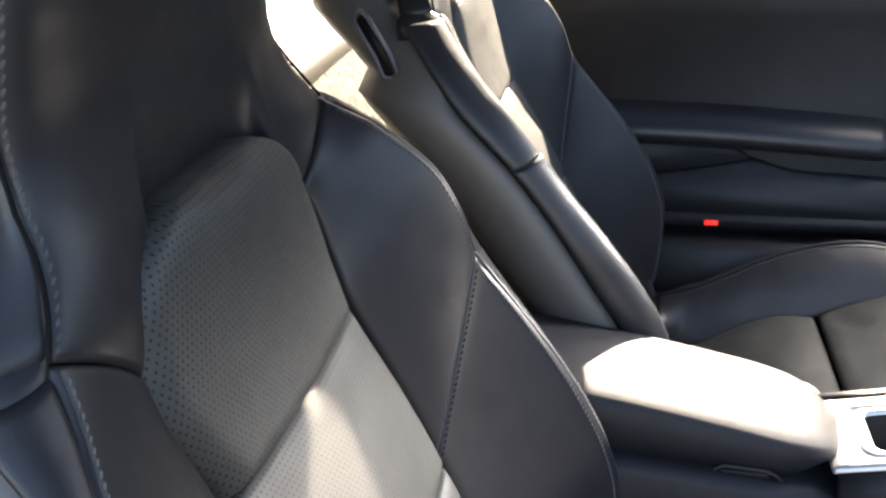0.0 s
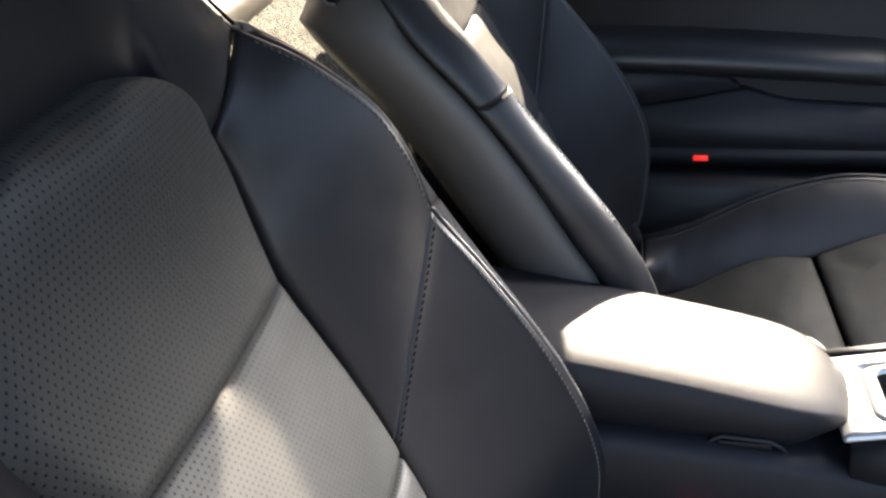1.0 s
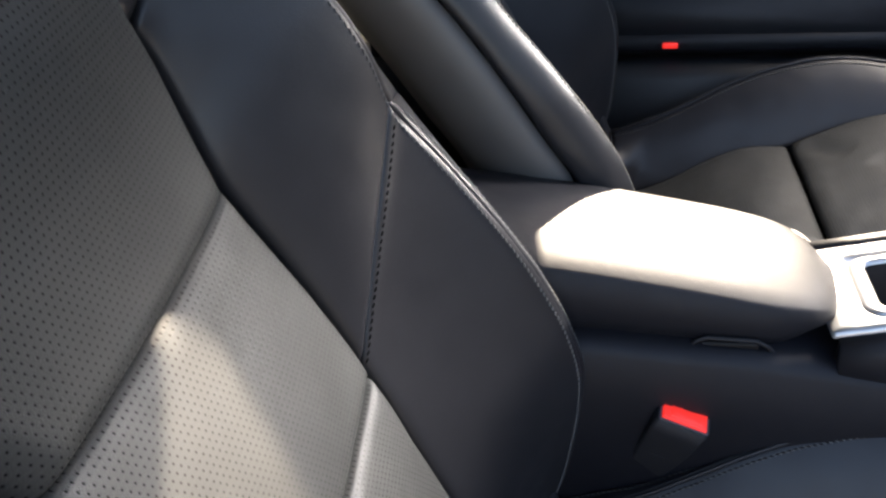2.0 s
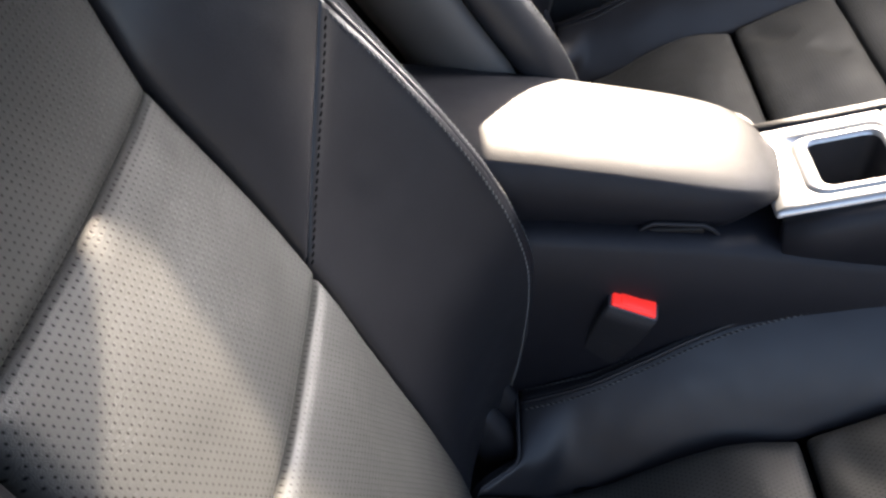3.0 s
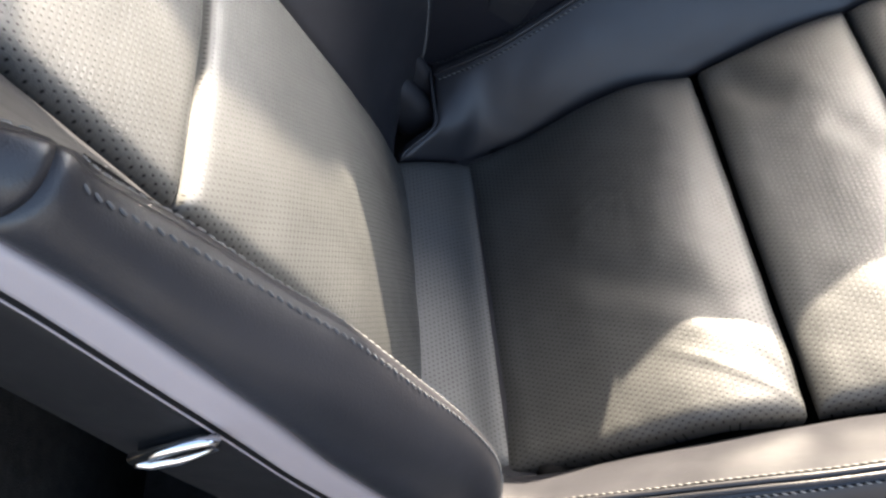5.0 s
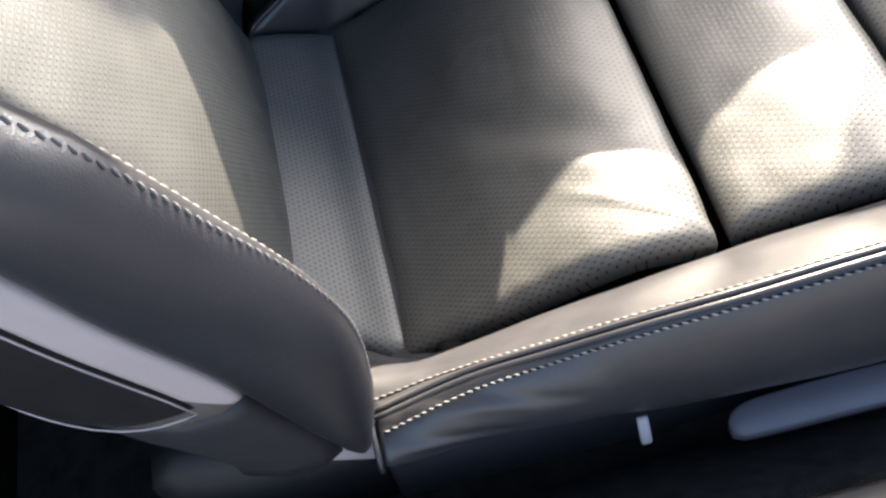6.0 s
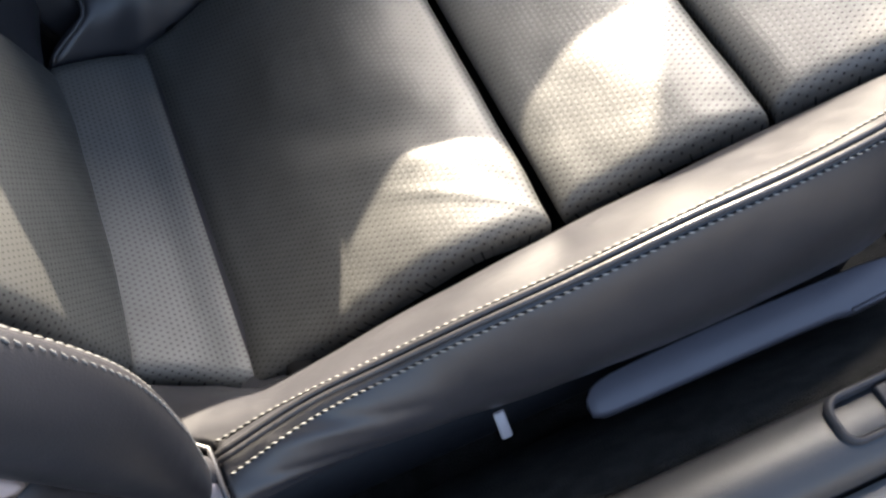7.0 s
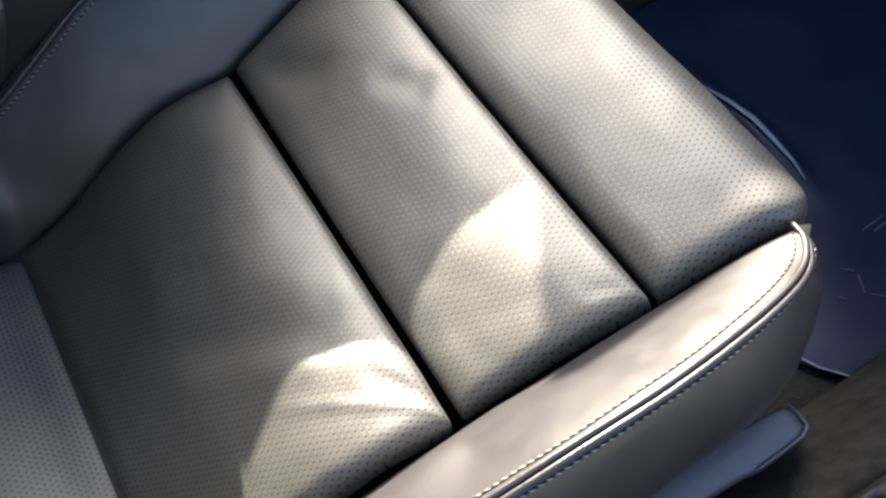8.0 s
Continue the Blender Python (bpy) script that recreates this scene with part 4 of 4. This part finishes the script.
bin_rows = [[(x, y, tray_z(x) - d) for x, y in round_rect(0.238 + i, 0.302 - i, 0.303 + i, 0.371 - i, 0.011 - i * 0.5)] for d, i in ((0.004, 0), (0.05, 0.003), (0.052, 0.008))]
bbm = loft(bin_rows, closed=True)
bbm.faces.new([v for v in bbm.verts][-24:])
cpart("storage_bin", bbm, TRIM_PLASTIC, "black storage bin")
slab(round_rect(0.3118, 0.62, 0.281, 0.399, 0.003), 0.006, SILVER, "gear_plate", "silver gear lever plate")
rows = [[(x, 0.262, ledge(x) - 0.02), (x, 0.264, tray_z(x) - 0.02), (x, 0.27, tray_z(x) - 0.0085), (x, 0.2803, tray_z(x) - 0.005), (x, 0.2803, ledge(x) - 0.03)] for x in [0.2 + 0.4 * k / 8 for k in range(9)]]
cpart("console_side", loft(rows, closed=True, caps=True), VINYL, "black leather console side")
rows = [[(x, 0.42, ledge(x) - 0.02), (x, 0.418, tray_z(x) - 0.012), (x, 0.411, tray_z(x) + 0.002), (x, 0.3996, tray_z(x) + 0.0005), (x, 0.3996, ledge(x) - 0.03)] for x in [0.2 + 0.4 * k / 8 for k in range(9)]]
cpart("console_side", loft(rows, closed=True, caps=True), VINYL, "black leather console side")

# belt buckle by the driver's seat: it leans forward out of the gap, its button face up
buckle = thing("seat_belt_buckle", "black seat belt buckle with red release button between seat and console", "belt buckle", (0.0748, 0.252, 0.1995), "belt buckles")
up = Vector((0.319, -0.162, 0.934)).normalized()
along = (Vector((0.0405, -0.0045, -0.0145)) - up * up.dot(Vector((0.0405, -0.0045, -0.0145)))).normalized()
turn = Matrix((along, up.cross(along), up)).transposed().to_4x4()
rows = []
for z, w in ((-0.13, 0.6), (-0.11, 0.66), (-0.075, 0.8), (-0.045, 0.94), (-0.02, 1.0), (0.0, 1.0)):
    rows.append([turn @ Vector((x * w, y * w, z)) for x, y in round_rect(-0.0245, 0.0245, -0.0145, 0.0145, 0.004, 3)])
part("buckle_body", soften(loft(rows, closed=True, caps=True), 0.0015, 2, 40), TRIM_PLASTIC, buckle)
part("button_bezel", loft([[turn @ Vector((x * w, y * w, z)) for x, y in round_rect(-0.0235, 0.0235, -0.0135, 0.0135, 0.003, 3)] for z, w in ((0.0, 1.0), (0.0012, 1.0), (0.0012, 0.92))], closed=True, caps=True), LEVER_PLASTIC, buckle, "thin grey bezel")
button = part("release_button", rounded_box((0.0415, 0.0235, 0.005), 0.0014, 2, turn @ Vector((0, 0, 0.0016)), turn), RED, buckle, "red release button")
part("button_dish", rounded_box((0.029, 0.0115, 0.002), 0.0009, 2, turn @ Vector((0.001, -0.003, 0.0042)), turn), RED, button, "raised field on the button")
part("body_step", rounded_box((0.03, 0.0012, 0.002), 0.0005, 1, turn @ Vector((0, -0.0128, -0.052)), turn), TRIM_PLASTIC, buckle)
part("buckle_stalk", tube([turn @ Vector((0, 0, -0.12)), turn @ Vector((-0.006, 0, -0.19)), turn @ Vector((-0.012, 0.01, -0.27))], 0.012, 8), TRIM_PLASTIC, buckle)

# seat height lever, small release tab and backrest handle of the driver's seat
lever = thing("seat_height_lever", "long grey plastic seat height lever beside the seat cushion", "lever", (0.2, -0.29, 0.03))
rows = []
for k in range(37):
    x = 0.24 * k / 36
    end = max(0.0, (x - 0.231) / 0.009)
    far = tab(x, [(0.0, 0.006), (0.008, 0.013), (0.03, 0.016), (0.1, 0.017), (0.2, 0.014), (0.24, 0.011)])[0] - 0.006 * end**2
    near_y = tab(x, [(0.0, -0.004), (0.008, -0.008), (0.06, -0.0095), (0.13, -0.0105), (0.18, -0.012), (0.19, -0.014), (0.24, -0.012)])[0] + 0.006 * end**2
    z = 0.001 * math.sin(8 * x) - 0.003 * max(0.0, 1 - x / 0.02)
    rows.append([(x, far, z - 0.001), (x, far - 0.002, z), (x, near_y + 0.002, z - 0.0005), (x, near_y, z - 0.002), (x, near_y - 0.0012, z - 0.008), (x, near_y + 0.003, z - 0.011), (x, far - 0.003, z - 0.011)])
bar = part("lever_bar", soften(loft(rows, closed=True, caps=True), 0.0008, 2, 50), LEVER_PLASTIC, lever)
lip = [(0.19, -0.0137, 0.0005), (0.215, -0.0131, 0.0012), (0.232, -0.012, 0.0014), (0.239, -0.008, 0.0014), (0.2405, 0.002, 0.0012), (0.239, 0.0095, 0.0)]
part("lever_lip", tube(lip, 0.0017, 8), LEVER_PLASTIC, bar, "raised lip round the lever's end")
part("lever_hub", rounded_box((0.04, 0.016, 0.014), 0.005, 3, (0.024, 0.006, -0.011)), TRIM_PLASTIC, lever, "dark hub")
tab_release = thing("release_tab", "small grey release tab under the seat cushion", "lever", (0.142, -0.279, 0.036))
part("tab_plate", rounded_box((0.008, 0.004, 0.02), 0.0018, 2, (0, 0, 0), pose(0, 0, 0, -48, 0, 0)), TRIM_AND_LIT_EDGE, tab_release)
handle = thing("backrest_release_handle", "chrome backrest release handle on the seat shell", "handle", (-0.147, -0.293, 0.4))
loop = [(-0.03, 0.0, -0.02), (-0.005, -0.002, -0.006), (0.02, -0.002, 0.002), (0.027, -0.001, -0.003), (0.024, 0.0, -0.013), (0.0, -0.001, -0.024), (-0.022, 0.001, -0.034), (-0.031, 0.001, -0.029)]
loop = [(x * 0.66, y, z * 0.66) for x, y, z in loop]
part("handle_loop", tube(loop, 0.0028, 8, closed=True), CHROME, handle)
part("handle_seat", loft([[(x * 0.9, y + d, z * 0.92) for x, y, z in loop] for d in (0.002, 0.012)], closed=True, caps=True), DARK, handle, "dark recess inside the loop")

# switch recess in the sill
switch = thing("release_switch", "black bezel with two lid release switches in the sill", "switch", (0.356, -0.373, 0.0795))
bez = bmesh.new()
rings = []
for ol, dz in ((round_rect(-0.0445, 0.075, -0.015, 0.0185, 0.011), -0.003), (round_rect(-0.0435, 0.074, -0.014, 0.0175, 0.0105), 0.002), (round_rect(-0.041, 0.0715, -0.0115, 0.015, 0.009), 0.0022), (round_rect(-0.0395, 0.07, -0.01, 0.0135, 0.008), -0.001), (round_rect(-0.0385, 0.069, -0.009, 0.0125, 0.007), -0.009)):
    rings.append([bez.verts.new((x, y, dz)) for x, y in ol])
for a, b in zip(rings, rings[1:]):
    for k in range(len(a)):
        bez.faces.new((a[k], a[(k + 1) % len(a)], b[(k + 1) % len(b)], b[k]))
bez.faces.new(rings[-1])
part("switch_bezel", bez, TRIM_PLASTIC, switch, "black bezel")
part("switch_well", rounded_box((0.104, 0.019, 0.002), 0.0005, 1, (0.0155, 0.002, -0.0078)), DARK, switch, "black floor of the recess")
for x in (0.0065, 0.041):
    part("switch_key", rounded_box((0.0325, 0.0205, 0.009), 0.0016, 3, (x, 0.002, -0.0035), pose(0, 0, 0, 0, -3, 0)), TRIM_PLASTIC, switch, "black rocker key")
part("switch_mark", rounded_box((0.0014, 0.0075, 0.0008), 0.0003, 1, (-0.0092, -0.0035, 0.0012)), CHROME, switch, "white mark")
part("lid_symbol", tube([(0.0005, 0.0075, 0.0016), (0.0028, 0.0092, 0.0016), (0.0045, 0.007, 0.0016), (0.005, 0.0015, 0.0016), (0.0068, -0.0022, 0.0016), (0.0042, -0.002, 0.0016), (0.0026, 0.002, 0.0016)], 0.0007, 6, closed=True), CHROME, switch, "white car lid symbol")

# protective film lying on the floor before the seat
film = thing("floor_film", "dark blue protective plastic film lying on the floor", "floor film", (0.8, 0.0, FLOOR))


def film_at(u, v):
    x, y = 0.553 + 0.64 * u, -0.266 + 0.48 * v
    lift = 0.008 + 0.006 * noise.fractal(Vector((u * 2.5, v * 2.5, 0)), 1.0, 2.0, 3) + 0.012 * math.exp(-(((x - 0.697) / 0.01) ** 2)) * max(0.0, 1 - abs(y - 0.005) / 0.13)
    # near corner cut off, the sheet's rim turned up
    x += max(0.0, 0.03 - 0.8 * (y + 0.266)) * (1 - u)
    return np.array([x - 0.8, y, lift])


sheet = part("film_sheet", panel(film_at, 80, 60, (0.0,) * 4, (0.01,) * 4, skirt=0.002, flip=1), FILM, film)
rim = [film_at(k / 30, 0.0) + np.array([0, 0, 0.001]) for k in range(30, -1, -1)] + [film_at(0.0, k / 20) + np.array([0, 0, 0.001]) for k in range(1, 4)]
part("film_edge", tube(rim, 0.0016, 6), LIP_AND_GLINT, sheet, "pale shiny edge")
# glint along the fold, put in as a pale spindle-shaped strip
fold = [film_at((x - 0.553) / 0.64, (y + 0.266) / 0.48) + np.array([0, 0, 0.0015]) for x, y in ((0.684, 0.095), (0.691, 0.07), (0.696, 0.04), (0.698, 0.004), (0.698, -0.03), (0.697, -0.06), (0.693, -0.083))]
part("film_fold", tube(fold, lambda t: 0.0034 * math.sin(math.pi * (0.06 + 0.88 * t)), 8, squash=0.3), LIP_AND_GLINT, sheet, "pale strip painted as the glint along the fold")
for x, y, length, turn in ((0.717, -0.155, 0.03, 5), (0.721, -0.162, 0.022, 5), (0.656, -0.182, 0.013, -42), (0.656, -0.2, 0.02, -118), (0.661, -0.218, 0.016, -45), (0.63, -0.202, 0.008, -45)):
    base = film_at((x - 0.553) / 0.64, (y + 0.266) / 0.48)
    part("print_bar", rounded_box((length, 0.0022, 0.0008), 0.0003, 1, base + np.array([0, 0, 0.0012]), pose(0, 0, 0, 0, 0, turn)), PRINT, sheet, "faint blue printed bar")

guide = thing("belt_guide", "dark plastic belt guide loop on the seat shell", "belt guide", (-0.288, 0.452, 0.648))
ring = [(-0.035, 0, 0.055), (-0.022, -0.004, 0.045), (0.004, -0.005, 0.0), (0.012, -0.004, -0.024), (0.006, -0.004, -0.032), (-0.006, -0.004, -0.031), (-0.016, -0.005, -0.004), (-0.036, -0.004, 0.03), (-0.044, 0, 0.045)]
ring = [(x * 0.85, y, z * 0.85) for x, y, z in ring]
part("guide_loop", tube(ring, 0.0034, 8, closed=True, squash=0.8), LEVER_PLASTIC, guide)
part("guide_plate", loft([[(x * 0.9, y + d, z * 0.9) for x, y, z in ring] for d in (0.0, 0.006)], closed=True, caps=True), INLAY, guide, "dark plate inside the loop")
